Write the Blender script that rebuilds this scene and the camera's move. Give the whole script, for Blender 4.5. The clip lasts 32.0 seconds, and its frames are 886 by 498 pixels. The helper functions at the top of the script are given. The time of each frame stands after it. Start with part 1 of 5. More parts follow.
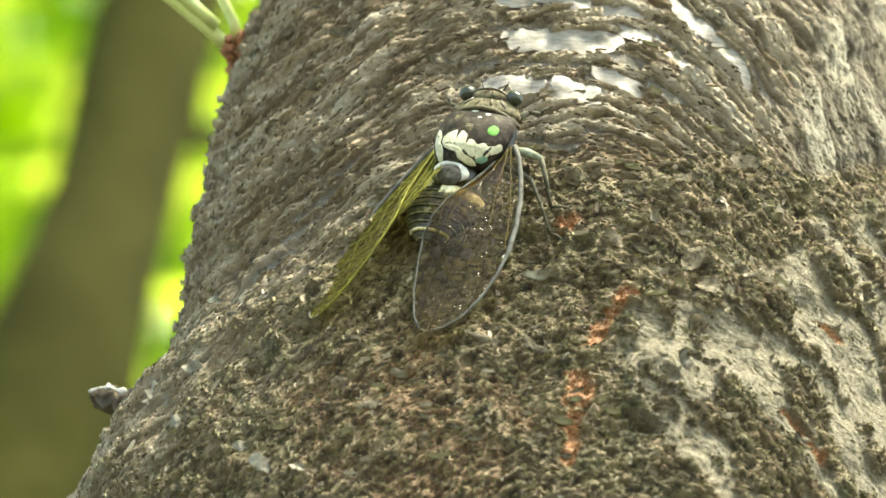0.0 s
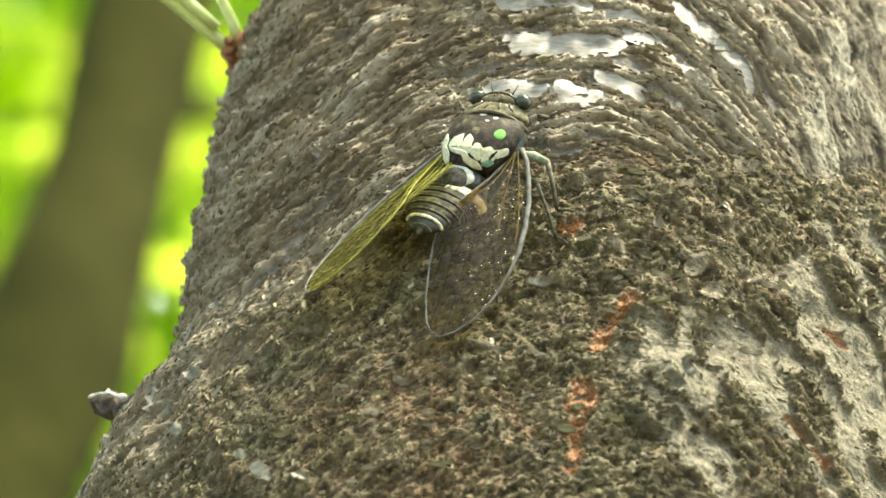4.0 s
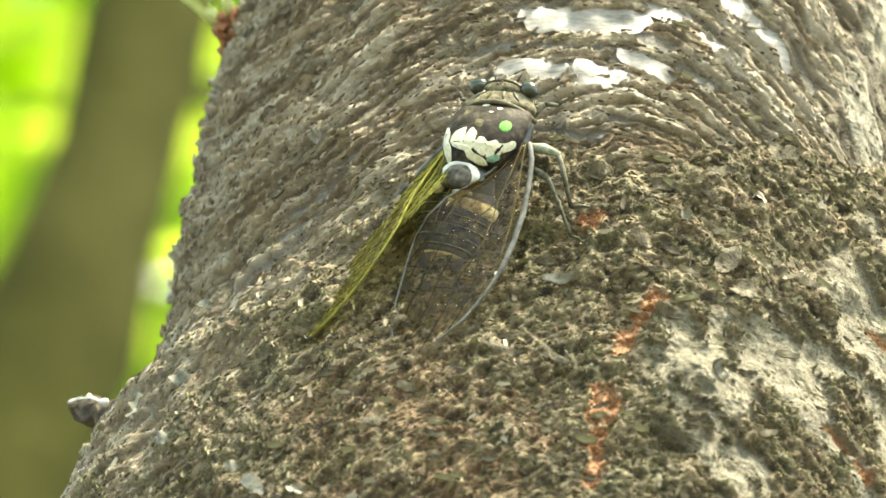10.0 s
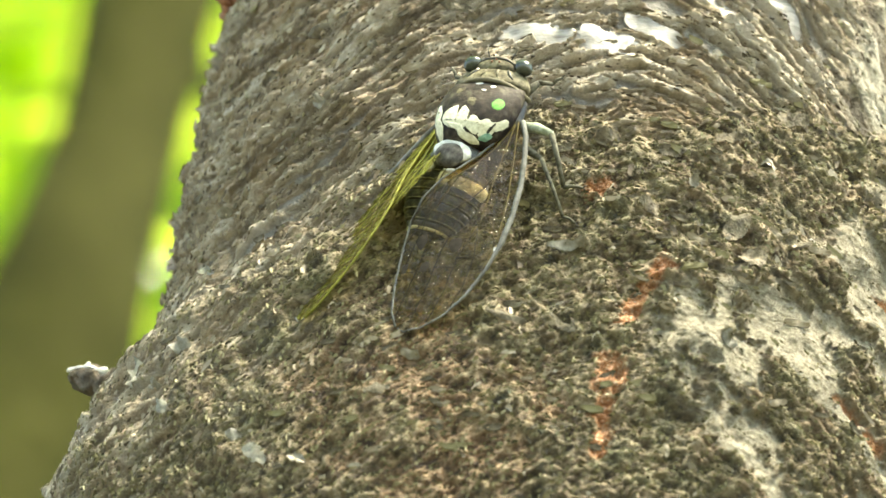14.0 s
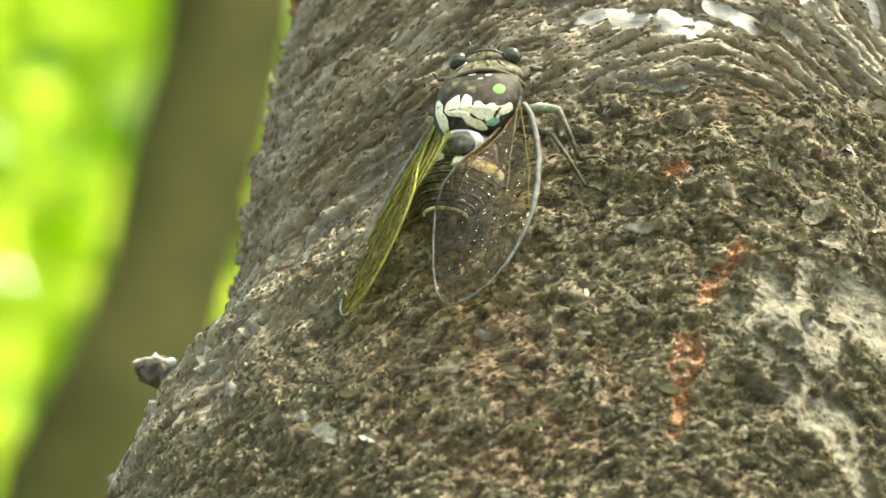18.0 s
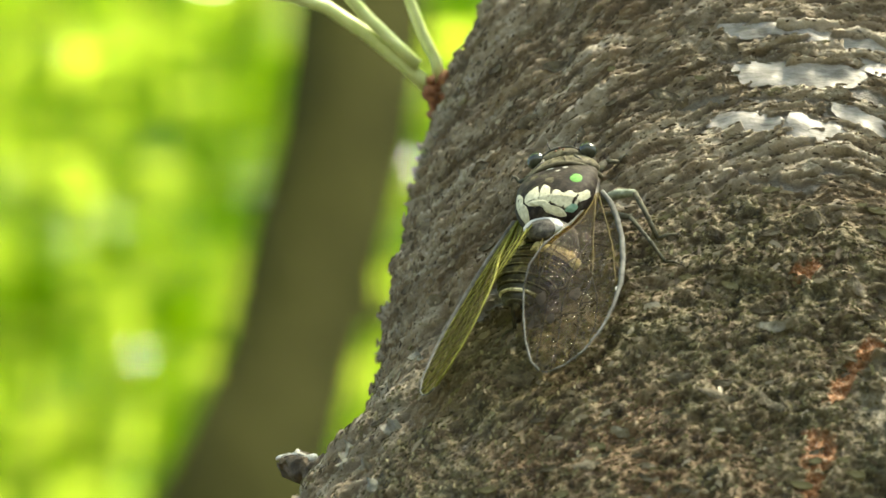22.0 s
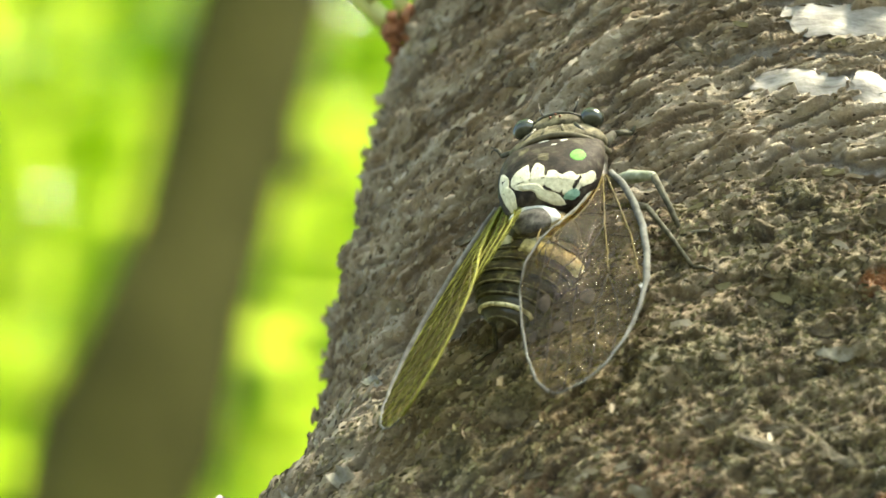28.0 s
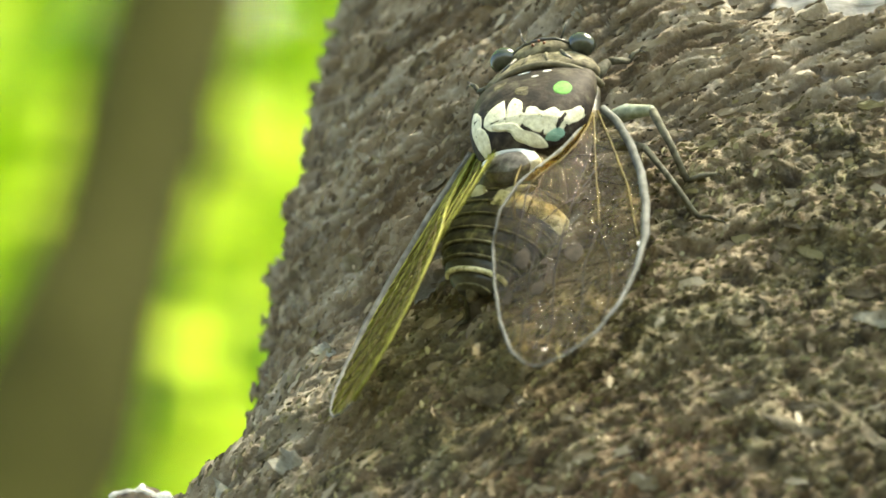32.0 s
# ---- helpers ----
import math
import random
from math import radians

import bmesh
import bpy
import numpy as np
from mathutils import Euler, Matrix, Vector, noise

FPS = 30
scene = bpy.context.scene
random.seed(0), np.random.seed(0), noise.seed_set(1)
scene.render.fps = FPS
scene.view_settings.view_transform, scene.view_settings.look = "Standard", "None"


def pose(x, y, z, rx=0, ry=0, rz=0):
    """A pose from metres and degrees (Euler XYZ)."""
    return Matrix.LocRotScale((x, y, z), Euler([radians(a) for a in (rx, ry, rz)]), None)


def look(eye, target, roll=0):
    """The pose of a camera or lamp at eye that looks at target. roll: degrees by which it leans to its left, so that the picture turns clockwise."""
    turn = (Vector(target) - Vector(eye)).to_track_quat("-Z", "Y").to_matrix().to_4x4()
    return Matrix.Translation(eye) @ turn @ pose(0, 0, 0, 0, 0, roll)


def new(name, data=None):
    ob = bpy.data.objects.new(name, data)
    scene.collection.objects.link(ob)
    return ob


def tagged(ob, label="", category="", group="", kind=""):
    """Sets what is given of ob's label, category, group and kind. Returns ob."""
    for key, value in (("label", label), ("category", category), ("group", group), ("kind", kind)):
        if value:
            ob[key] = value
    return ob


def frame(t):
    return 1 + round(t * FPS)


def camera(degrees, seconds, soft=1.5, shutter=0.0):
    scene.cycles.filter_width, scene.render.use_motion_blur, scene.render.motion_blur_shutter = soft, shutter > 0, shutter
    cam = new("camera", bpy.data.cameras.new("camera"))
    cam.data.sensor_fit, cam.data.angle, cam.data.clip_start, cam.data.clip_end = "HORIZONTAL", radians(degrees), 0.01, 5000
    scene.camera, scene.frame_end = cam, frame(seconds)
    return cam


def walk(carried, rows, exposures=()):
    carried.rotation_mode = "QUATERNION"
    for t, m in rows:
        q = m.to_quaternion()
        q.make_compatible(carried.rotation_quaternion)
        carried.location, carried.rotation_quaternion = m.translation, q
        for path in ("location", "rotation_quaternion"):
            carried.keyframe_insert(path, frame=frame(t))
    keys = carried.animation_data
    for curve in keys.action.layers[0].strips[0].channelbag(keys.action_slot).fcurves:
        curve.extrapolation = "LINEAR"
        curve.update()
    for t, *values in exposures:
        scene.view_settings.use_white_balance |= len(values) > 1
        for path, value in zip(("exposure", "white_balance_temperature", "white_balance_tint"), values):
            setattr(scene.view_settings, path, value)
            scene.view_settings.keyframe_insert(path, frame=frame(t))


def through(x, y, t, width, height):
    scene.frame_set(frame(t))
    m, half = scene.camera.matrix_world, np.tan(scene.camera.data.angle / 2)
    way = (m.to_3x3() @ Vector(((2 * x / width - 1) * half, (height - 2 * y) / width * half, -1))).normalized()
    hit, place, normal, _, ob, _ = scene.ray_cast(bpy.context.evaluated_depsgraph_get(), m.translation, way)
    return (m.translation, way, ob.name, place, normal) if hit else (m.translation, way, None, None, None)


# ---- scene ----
cam = camera(7, 32.0, soft=1.6)
# seconds, eye, yaw, pitch and roll in degrees
PATH = [
    (0.0, -0.0212, -1.2184, 1.2235, -0.046, 38.268, 4.868),
    (0.5, -0.0216, -1.2200, 1.2246, -0.054, 38.238, 4.864),
    (1.0, -0.0220, -1.2216, 1.2264, -0.065, 38.207, 4.853),
    (1.5, -0.0226, -1.2214, 1.2293, -0.078, 38.177, 4.836),
    (2.0, -0.0230, -1.2227, 1.2302, -0.093, 38.144, 4.814),
    (2.5, -0.0233, -1.2246, 1.2305, -0.107, 38.100, 4.789),
    (3.0, -0.0237, -1.2241, 1.2328, -0.121, 38.047, 4.767),
    (3.5, -0.0237, -1.2207, 1.2355, -0.132, 37.995, 4.753),
    (4.0, -0.0235, -1.2175, 1.2358, -0.138, 37.955, 4.751),
    (4.5, -0.0242, -1.1447, 1.2912, -0.140, 37.925, 4.756),
    (6.5, -0.0234, -1.1393, 1.3021, -0.064, 37.710, 4.733),
    (7.0, -0.0233, -1.1386, 1.3050, -0.055, 37.696, 4.759),
    (7.5, -0.0231, -1.1359, 1.3071, -0.044, 37.704, 4.800),
    (8.0, -0.0229, -1.1325, 1.3089, -0.030, 37.734, 4.847),
    (8.5, -0.0228, -1.1304, 1.3091, -0.017, 37.777, 4.887),
    (9.0, -0.0227, -1.1284, 1.3095, -0.005, 37.815, 4.914),
    (9.5, -0.0224, -1.1276, 1.3091, 0.003, 37.838, 4.931),
    (10.0, -0.0222, -1.1258, 1.3089, 0.009, 37.846, 4.942),
    (10.5, -0.0220, -1.1261, 1.3076, 0.014, 37.841, 4.945),
    (11.0, -0.0219, -1.1223, 1.3090, 0.019, 37.825, 4.939),
    (11.5, -0.0220, -1.1228, 1.3086, 0.024, 37.807, 4.933),
    (12.0, -0.0219, -1.1188, 1.3120, 0.028, 37.796, 4.945),
    (12.5, -0.0221, -1.1187, 1.3119, 0.032, 37.794, 4.984),
    (13.0, -0.0221, -1.1147, 1.3149, 0.032, 37.796, 5.041),
    (13.5, -0.0221, -1.1157, 1.3129, 0.029, 37.799, 5.096),
    (14.0, -0.0222, -1.1075, 1.3165, 0.025, 37.807, 5.136),
    (14.5, -0.0223, -1.1006, 1.3188, 0.021, 37.840, 5.164),
    (16.5, -0.0267, -1.0779, 1.3020, 0.149, 38.942, 5.437),
    (17.0, -0.0261, -1.0737, 1.3005, 0.257, 39.101, 5.524),
    (17.5, -0.0256, -1.0667, 1.3011, 0.408, 39.257, 5.641),
    (18.0, -0.0253, -1.0658, 1.2975, 0.592, 39.411, 5.792),
    (18.5, -0.0250, -1.0645, 1.2954, 0.796, 39.531, 5.955),
    (19.0, -0.0244, -1.0670, 1.2922, 1.012, 39.585, 6.099),
    (19.5, -0.0236, -1.0695, 1.2938, 1.234, 39.584, 6.206),
    (20.0, -0.0250, -1.0744, 1.2952, 1.442, 39.576, 6.282),
    (20.5, -0.0269, -1.0858, 1.2896, 1.612, 39.616, 6.341),
    (21.0, -0.0278, -1.0876, 1.2864, 1.732, 39.715, 6.389),
    (21.5, -0.0286, -1.0845, 1.2869, 1.805, 39.831, 6.423),
    (22.0, -0.0294, -1.0921, 1.2812, 1.845, 39.899, 6.436),
    (22.5, -0.0294, -1.0903, 1.2850, 1.867, 39.868, 6.421),
    (23.0, -0.0296, -1.0922, 1.2879, 1.878, 39.732, 6.375),
    (23.5, -0.0295, -1.0961, 1.2905, 1.876, 39.536, 6.303),
    (24.0, -0.0297, -1.1005, 1.2922, 1.865, 39.349, 6.216),
    (24.5, -0.0300, -1.0948, 1.3000, 1.847, 39.220, 6.127),
    (25.0, -0.0295, -1.0872, 1.3081, 1.825, 39.151, 6.048),
    (25.5, -0.0321, -0.9947, 1.3868, 1.800, 39.111, 6.000),
    (27.5, -0.0459, -0.8771, 1.4941, 1.027, 38.579, 6.310),
    (28.0, -0.0464, -0.8756, 1.4955, 0.798, 38.506, 6.231),
    (28.5, -0.0471, -0.8725, 1.4968, 0.521, 38.470, 6.118),
    (29.0, -0.0479, -0.8702, 1.4963, 0.244, 38.489, 5.996),
    (29.5, -0.0503, -0.8367, 1.5204, 0.028, 38.562, 5.882),
    (30.0, -0.0530, -0.8320, 1.5216, -0.103, 38.648, 5.802),
    (30.5, -0.0555, -0.7463, 1.5882, -0.151, 38.701, 5.784),
    (31.0, -0.0551, -0.7424, 1.5913, -0.139, 38.708, 5.837),
    (31.5, -0.0552, -0.7515, 1.5842, -0.097, 38.687, 5.936),
    (32.0, -0.0535, -0.7441, 1.5891, -0.052, 38.663, 6.045),
]
walk(cam, [(t, pose(x, y, z, 90 + pitch, 0, yaw) @ pose(0, 0, 0, 0, 0, roll)) for t, x, y, z, yaw, pitch, roll in PATH],
     exposures=[(0, 2.9, 7600, 4), (4, 2.85, 7600, 4), (9, 3.2, 7600, 4), (14, 3.25, 7600, 4), (17, 3.1, 7600, 4), (19, 2.88, 7600, 4), (21, 2.5, 7600, 4), (23, 2.36, 7600, 4), (25, 2.52, 7600, 4), (28, 2.8, 7600, 4), (31, 2.7, 7600, 4), (32, 2.86, 7600, 4)])
cam.data.dof.use_dof = True
cam.data.dof.aperture_fstop = 21
cam.data.dof.aperture_blades = 4

# ---- light ----
world = bpy.data.worlds.new("world")
scene.world = world
world.use_nodes = True
wn = world.node_tree.nodes
sky = wn.new("ShaderNodeTexSky")
sky.sky_type, sky.sun_disc = "NISHITA", False
sky.sun_elevation, sky.sun_rotation = radians(64), radians(138)
wn["Background"].inputs["Strength"].default_value = 0.09
world.node_tree.links.new(sky.outputs[0], wn["Background"].inputs["Color"])
sun = new("sun", bpy.data.lights.new("sun", "SUN"))
sun.data.energy, sun.data.angle, sun.data.color = 4.5, radians(26), (1.0, 0.95, 0.82)
sun.matrix_world = look((6 * math.sin(radians(138)), 6 * math.cos(radians(138)), 2.1 + 6 * math.tan(radians(64))), (0, 0, 2.1))


# ---- materials ----
class Mat:
    """A small helper to wire node materials."""

    def __init__(self, name):
        self.m = bpy.data.materials.new(name)
        self.m.use_nodes = True
        self.t = self.m.node_tree
        self.b = self.t.nodes["Principled BSDF"]

    def add(self, kind, **values):
        n = self.t.nodes.new(kind)
        for key, value in values.items():
            if key in n.inputs:
                n.inputs[key].default_value = value
        return n

    def link(self, a, b):
        self.t.links.new(a, b)

    def coords(self, scale=1.0):
        c, m = self.add("ShaderNodeTexCoord"), self.add("ShaderNodeMapping")
        m.inputs["Scale"].default_value = (scale,) * 3 if isinstance(scale, (int, float)) else scale
        self.link(c.outputs["Object"], m.inputs[0])
        return m.outputs[0]

    def noise(self, scale, detail=4.0, vec=None, rough=0.55):
        n = self.add("ShaderNodeTexNoise", Scale=scale, Detail=detail, Roughness=rough)
        self.link(vec or self.coords(), n.inputs["Vector"])
        return n.outputs["Fac"]

    def ramp(self, fac, stops):
        r = self.add("ShaderNodeValToRGB")
        e = r.color_ramp.elements
        while len(e) < len(stops):
            e.new(0.5)
        for k, (p, c) in zip(e, stops):
            k.position, k.color = p, (*c, 1) if len(c) == 3 else c
        self.link(fac, r.inputs[0])
        return r.outputs["Color"]

    def mix(self, fac, a, b):
        n = self.t.nodes.new("ShaderNodeMix")
        n.data_type = "RGBA"
        for v, k in ((fac, 0), (a, 6), (b, 7)):
            if isinstance(v, (int, float)):
                n.inputs[k].default_value = v
            elif isinstance(v, tuple):
                n.inputs[k].default_value = (*v, 1)
            else:
                self.link(v, n.inputs[k])
        return n.outputs[2]

    def math(self, op, a, b=0.5, clamp=False):
        n = self.t.nodes.new("ShaderNodeMath")
        n.operation, n.use_clamp = op, clamp
        for k, v in enumerate((a, b)):
            if isinstance(v, (int, float)):
                n.inputs[k].default_value = v
            else:
                self.link(v, n.inputs[k])
        return n.outputs[0]

    def attr(self, name):
        n = self.add("ShaderNodeAttribute")
        n.attribute_name = name
        return n.outputs["Fac"]

    def bump(self, height, strength, distance):
        n = self.add("ShaderNodeBump", Strength=strength, Distance=distance)
        self.link(height, n.inputs["Height"])
        self.link(n.outputs[0], self.b.inputs["Normal"])

    def set(self, **values):
        for key, value in values.items():
            key = key.replace("_", " ")
            if isinstance(value, tuple):
                self.b.inputs[key].default_value = (*value, 1) if len(value) == 3 else value
            elif isinstance(value, (int, float)):
                self.b.inputs[key].default_value = value
            else:
                self.link(value, self.b.inputs[key])
        return self


def plain(name, dark, light, scale, rough=0.6, bump=0.3, dist=0.0003, **more):
    m = Mat(name)
    n = m.noise(scale, 5)
    m.set(Base_Color=m.ramp(n, [(0.3, dark), (0.7, light)]), Roughness=rough, **more)
    m.bump(m.noise(scale * 3, 4), bump, dist)
    return m.m


def leaf_material(name, dark, light, glow, rough=0.45):
    """Thin leaf: a part of the light comes through."""
    m = Mat(name)
    rnd = m.add("ShaderNodeNewGeometry").outputs["Random Per Island"]
    m.set(Base_Color=m.ramp(rnd, [(0.0, dark), (1.0, light)]), Roughness=rough)
    tr = m.add("ShaderNodeBsdfTranslucent")
    m.link(m.ramp(rnd, [(0.0, tuple(c * 0.7 for c in glow)), (1.0, glow)]), tr.inputs["Color"])
    mix = m.add("ShaderNodeMixShader", Fac=0.55)
    m.link(m.b.outputs[0], mix.inputs[1])
    m.link(tr.outputs[0], mix.inputs[2])
    m.link(mix.outputs[0], m.t.nodes["Material Output"].inputs["Surface"])
    return m.m


# ---- mesh helpers ----
def mesh_ob(name, verts, faces, material, parent=None, label="", smooth=True):
    me = bpy.data.meshes.new(name)
    me.from_pydata([tuple(v) for v in verts], [], faces)
    me.materials.append(material)
    if smooth:
        me.shade_smooth()
    ob = new(name, me)
    ob.parent = parent
    return tagged(ob, label)


def part(name, bm, material, parent, label=""):
    me = bpy.data.meshes.new(name)
    bm.to_mesh(me)
    bm.free()
    me.materials.append(material)
    me.shade_smooth()
    ob = new(name, me)
    ob.parent = parent
    return tagged(ob, label)


def tube(points, radii, n=10):
    """Vertices and faces of a tapered tube along points, with closed ends."""
    verts, faces = [], []
    pts = [Vector(p) for p in points]
    side = None
    for i, p in enumerate(pts):
        d = (pts[min(i + 1, len(pts) - 1)] - pts[max(i - 1, 0)]).normalized()
        if side is None:
            side = d.cross(Vector((0.31, 0.87, 0.38))).normalized()
        side = (side - d * side.dot(d)).normalized()
        up = d.cross(side)
        for k in range(n):
            a = 2 * math.pi * k / n
            verts.append(p + float(radii[i]) * (math.cos(a) * side + math.sin(a) * up))
    for i in range(len(pts) - 1):
        for k in range(n):
            faces.append((i * n + k, i * n + (k + 1) % n, (i + 1) * n + (k + 1) % n, (i + 1) * n + k))
    faces.append(tuple(range(n))[::-1])
    faces.append(tuple(range((len(pts) - 1) * n, len(pts) * n)))
    return verts, faces


def grid_noise(p, seed=0):
    """Smooth value noise, -1 to 1, at the rows of p."""
    i = np.floor(p).astype(np.int64)
    f = p - i
    f = f * f * f * (f * (f * 6 - 15) + 10)
    out = 0
    for dx in (0, 1):
        for dy in (0, 1):
            for dz in (0, 1):
                h = (i[:, 0] + dx) * 374761393 + (i[:, 1] + dy) * 668265263 + (i[:, 2] + dz) * 1442695041 + seed * 974711
                h = ((h ^ (h >> 13)) * 1274126177) & 0xFFFFFFFF
                h = (h ^ (h >> 16)) & 0xFFFF
                w = (f[:, 0] if dx else 1 - f[:, 0]) * (f[:, 1] if dy else 1 - f[:, 1]) * (f[:, 2] if dz else 1 - f[:, 2])
                out = out + w * (h / 32767.5 - 1)
    return out


def fbm(p, octaves, seed=0, gain=0.5):
    out, a = 0, 1.0
    for o in range(octaves):
        out = out + a * grid_noise(p * 2.0**o, seed + o)
        a *= gain
    return out


def smooth(lo, hi, x):
    t = np.clip((x - lo) / (hi - lo), 0, 1)
    return t * t * (3 - 2 * t)


# ---- the cherry tree ----
U = 0.82  # metres for each unit of the tree's plan
# Across (right) and along (up) on the bark, square to the slope from which the insect is seen.
BASE = np.array((-0.0275, -0.0836, 2.6))
TILT = pose(0, 0, 0, 128, 0, 0) @ pose(0, 0, 0, 0, 0, 5)
ACROSS, ALONG = np.array(TILT.to_3x3().col[0]), np.array(TILT.to_3x3().col[1])


INWARD = np.cross(ALONG, ACROSS)


def arch(a, b):
    """Height of the ring that passes through a place of the bark."""
    d = a - 42
    reach, steep = np.where(d < 0, 90.0, 45.0), np.where(d < 0, 1.3, 1.8)
    return b + steep * reach * (np.sqrt(1 + (d / reach) ** 2) - 1)


def bark_frame(p):
    """Millimetres across and along for rows of places."""
    q = (p - BASE) * 1000
    return q @ ACROSS, q @ ALONG


def left_reach(z):
    """How far the trunk reaches to the left of its axis at the height z."""
    return np.interp(z, [0, 0.15, 0.5, 1.2, 2.0, 2.4, 2.55, 2.585, 2.6, 2.6125, 2.626, 2.64, 2.662, 2.692, 2.715, 2.73, 2.77, 2.85, 3.1, 3.6, 4.6],
                     [0.26, 0.2, 0.165, 0.145, 0.13, 0.122, 0.118, 0.106, 0.0965, 0.0912, 0.0914, 0.091, 0.0895, 0.0865, 0.084, 0.0785, 0.071, 0.065, 0.06, 0.05, 0.03])


def core(theta, z):
    """The trunk without its bark relief: theta 0 faces the path, to the right is positive."""
    left = left_reach(z)
    right = np.interp(z, [0, 0.15, 0.5, 1.2, 2.0, 2.5, 2.66, 2.70, 2.73, 2.9, 3.1, 3.6, 4.6],
                      [0.26, 0.2, 0.165, 0.145, 0.13, 0.112, 0.108, 0.104, 0.098, 0.085, 0.07, 0.05, 0.03])
    front = np.interp(z, [0, 0.15, 0.5, 1.2, 2.0, 2.5, 2.62, 2.68, 2.74, 2.9, 3.1, 3.6, 4.6],
                      [0.26, 0.2, 0.165, 0.145, 0.125, 0.094, 0.088, 0.086, 0.08, 0.07, 0.06, 0.05, 0.03])
    s, c = np.sin(theta), np.cos(theta)
    side = np.where(s < 0, left, right)
    return np.stack([side * s, -front * c, z + 0 * theta], -1)


def core_normal(theta, z):
    d = 1e-3
    p = core(theta, z)
    n = np.cross(core(theta + d, z) - p, core(theta, z + d) - p)
    return n / np.linalg.norm(n, axis=1, keepdims=True)


# bare white peels: across, along, half length, half width, turn in degrees (mm)
PEELS = [(33, 52, 14, 3.0, -3), (20, 40, 8, 2.6, -2), (37, 38, 7.5, 3.0, -10), (47, 41.5, 7, 1.6, -24), (52, 54, 6, 2.0, -18), (77, 44, 2.6, 5.6, 30), (72, 51, 7, 1.5, -54), (53, 34.5, 4, 1.2, -16),
         (43, 60.5, 12, 2.0, -8), (22, 62, 8, 1.5, 2), (63, 46.5, 6, 1.5, -38), (66, 57, 7, 1.6, -48), (20, 29.5, 4.5, 0.9, -2), (24, 26.5, 5.5, 0.8, -4), (31, 25, 4, 0.7, -6), (40, 28, 3, 1.0, -10), (59, 38, 5, 1.2, -30),
         (48, 47, 7, 1.3, -20), (30, 46, 10, 0.9, -3), (85, 40, 6, 1.2, -62), (60, 51, 5, 1.0, -34), (10, 45, 6, 0.7, 12), (-25, -4, 12, 0.5, 36), (-33, -9, 10, 0.5, 40), (-14, 9, 9, 0.6, 30), (-43, -6, 9, 0.6, 42),
         (-19, 21, 9, 0.6, 30), (-36, 2, 11, 0.6, 40), (-8, 16, 9, 0.5, 26), (-2, 24, 8, 0.6, 20), (-28, 12, 9, 0.6, 36)]
# raw orange wounds that bleed resin: across, along, half length, half width (mm), turn in degrees
WOUNDS = [(46, -16, 4.5, 2.4, 52), (41.5, -21.5, 4.2, 2.2, 50), (38.5, -26.5, 2.6, 1.8, 60), (35, -37.5, 4.4, 3.4, 78), (33.5, -44.5, 3.2, 2.6, 70), (33, -51.5, 3.4, 2.0, 65),
          (33, 4.0, 3.4, 1.7, 15), (97, -24, 4.2, 0.8, -52), (86, -46, 4.2, 0.9, -52), (91, -53, 3.2, 0.9, -58)]
# knots: across, along, radius, height of the middle and of the rim (mm)
BURLS = [(68, -7, 7.5, 2.6, 0.0), (53, -37, 6.5, -0.8, 1.5), (60, -14, 5, 1.4, 0.0), (30, -9, 5, 0.9, 0.0), (83, 3, 6, 1.2, 0.0), (8, -26, 8, 1.0, 0.0), (95, -8, 6, 1.3, 0.0)]


def in_ellipse(a, b, row):
    """Below 1 inside."""
    t = math.radians(row[4])
    u = (a - row[0]) * math.cos(t) + (b - row[1]) * math.sin(t)
    w = -(a - row[0]) * math.sin(t) + (b - row[1]) * math.cos(t)
    return (np.abs(u / row[2]) ** 4 + np.abs(w / row[3]) ** 4) ** 0.25


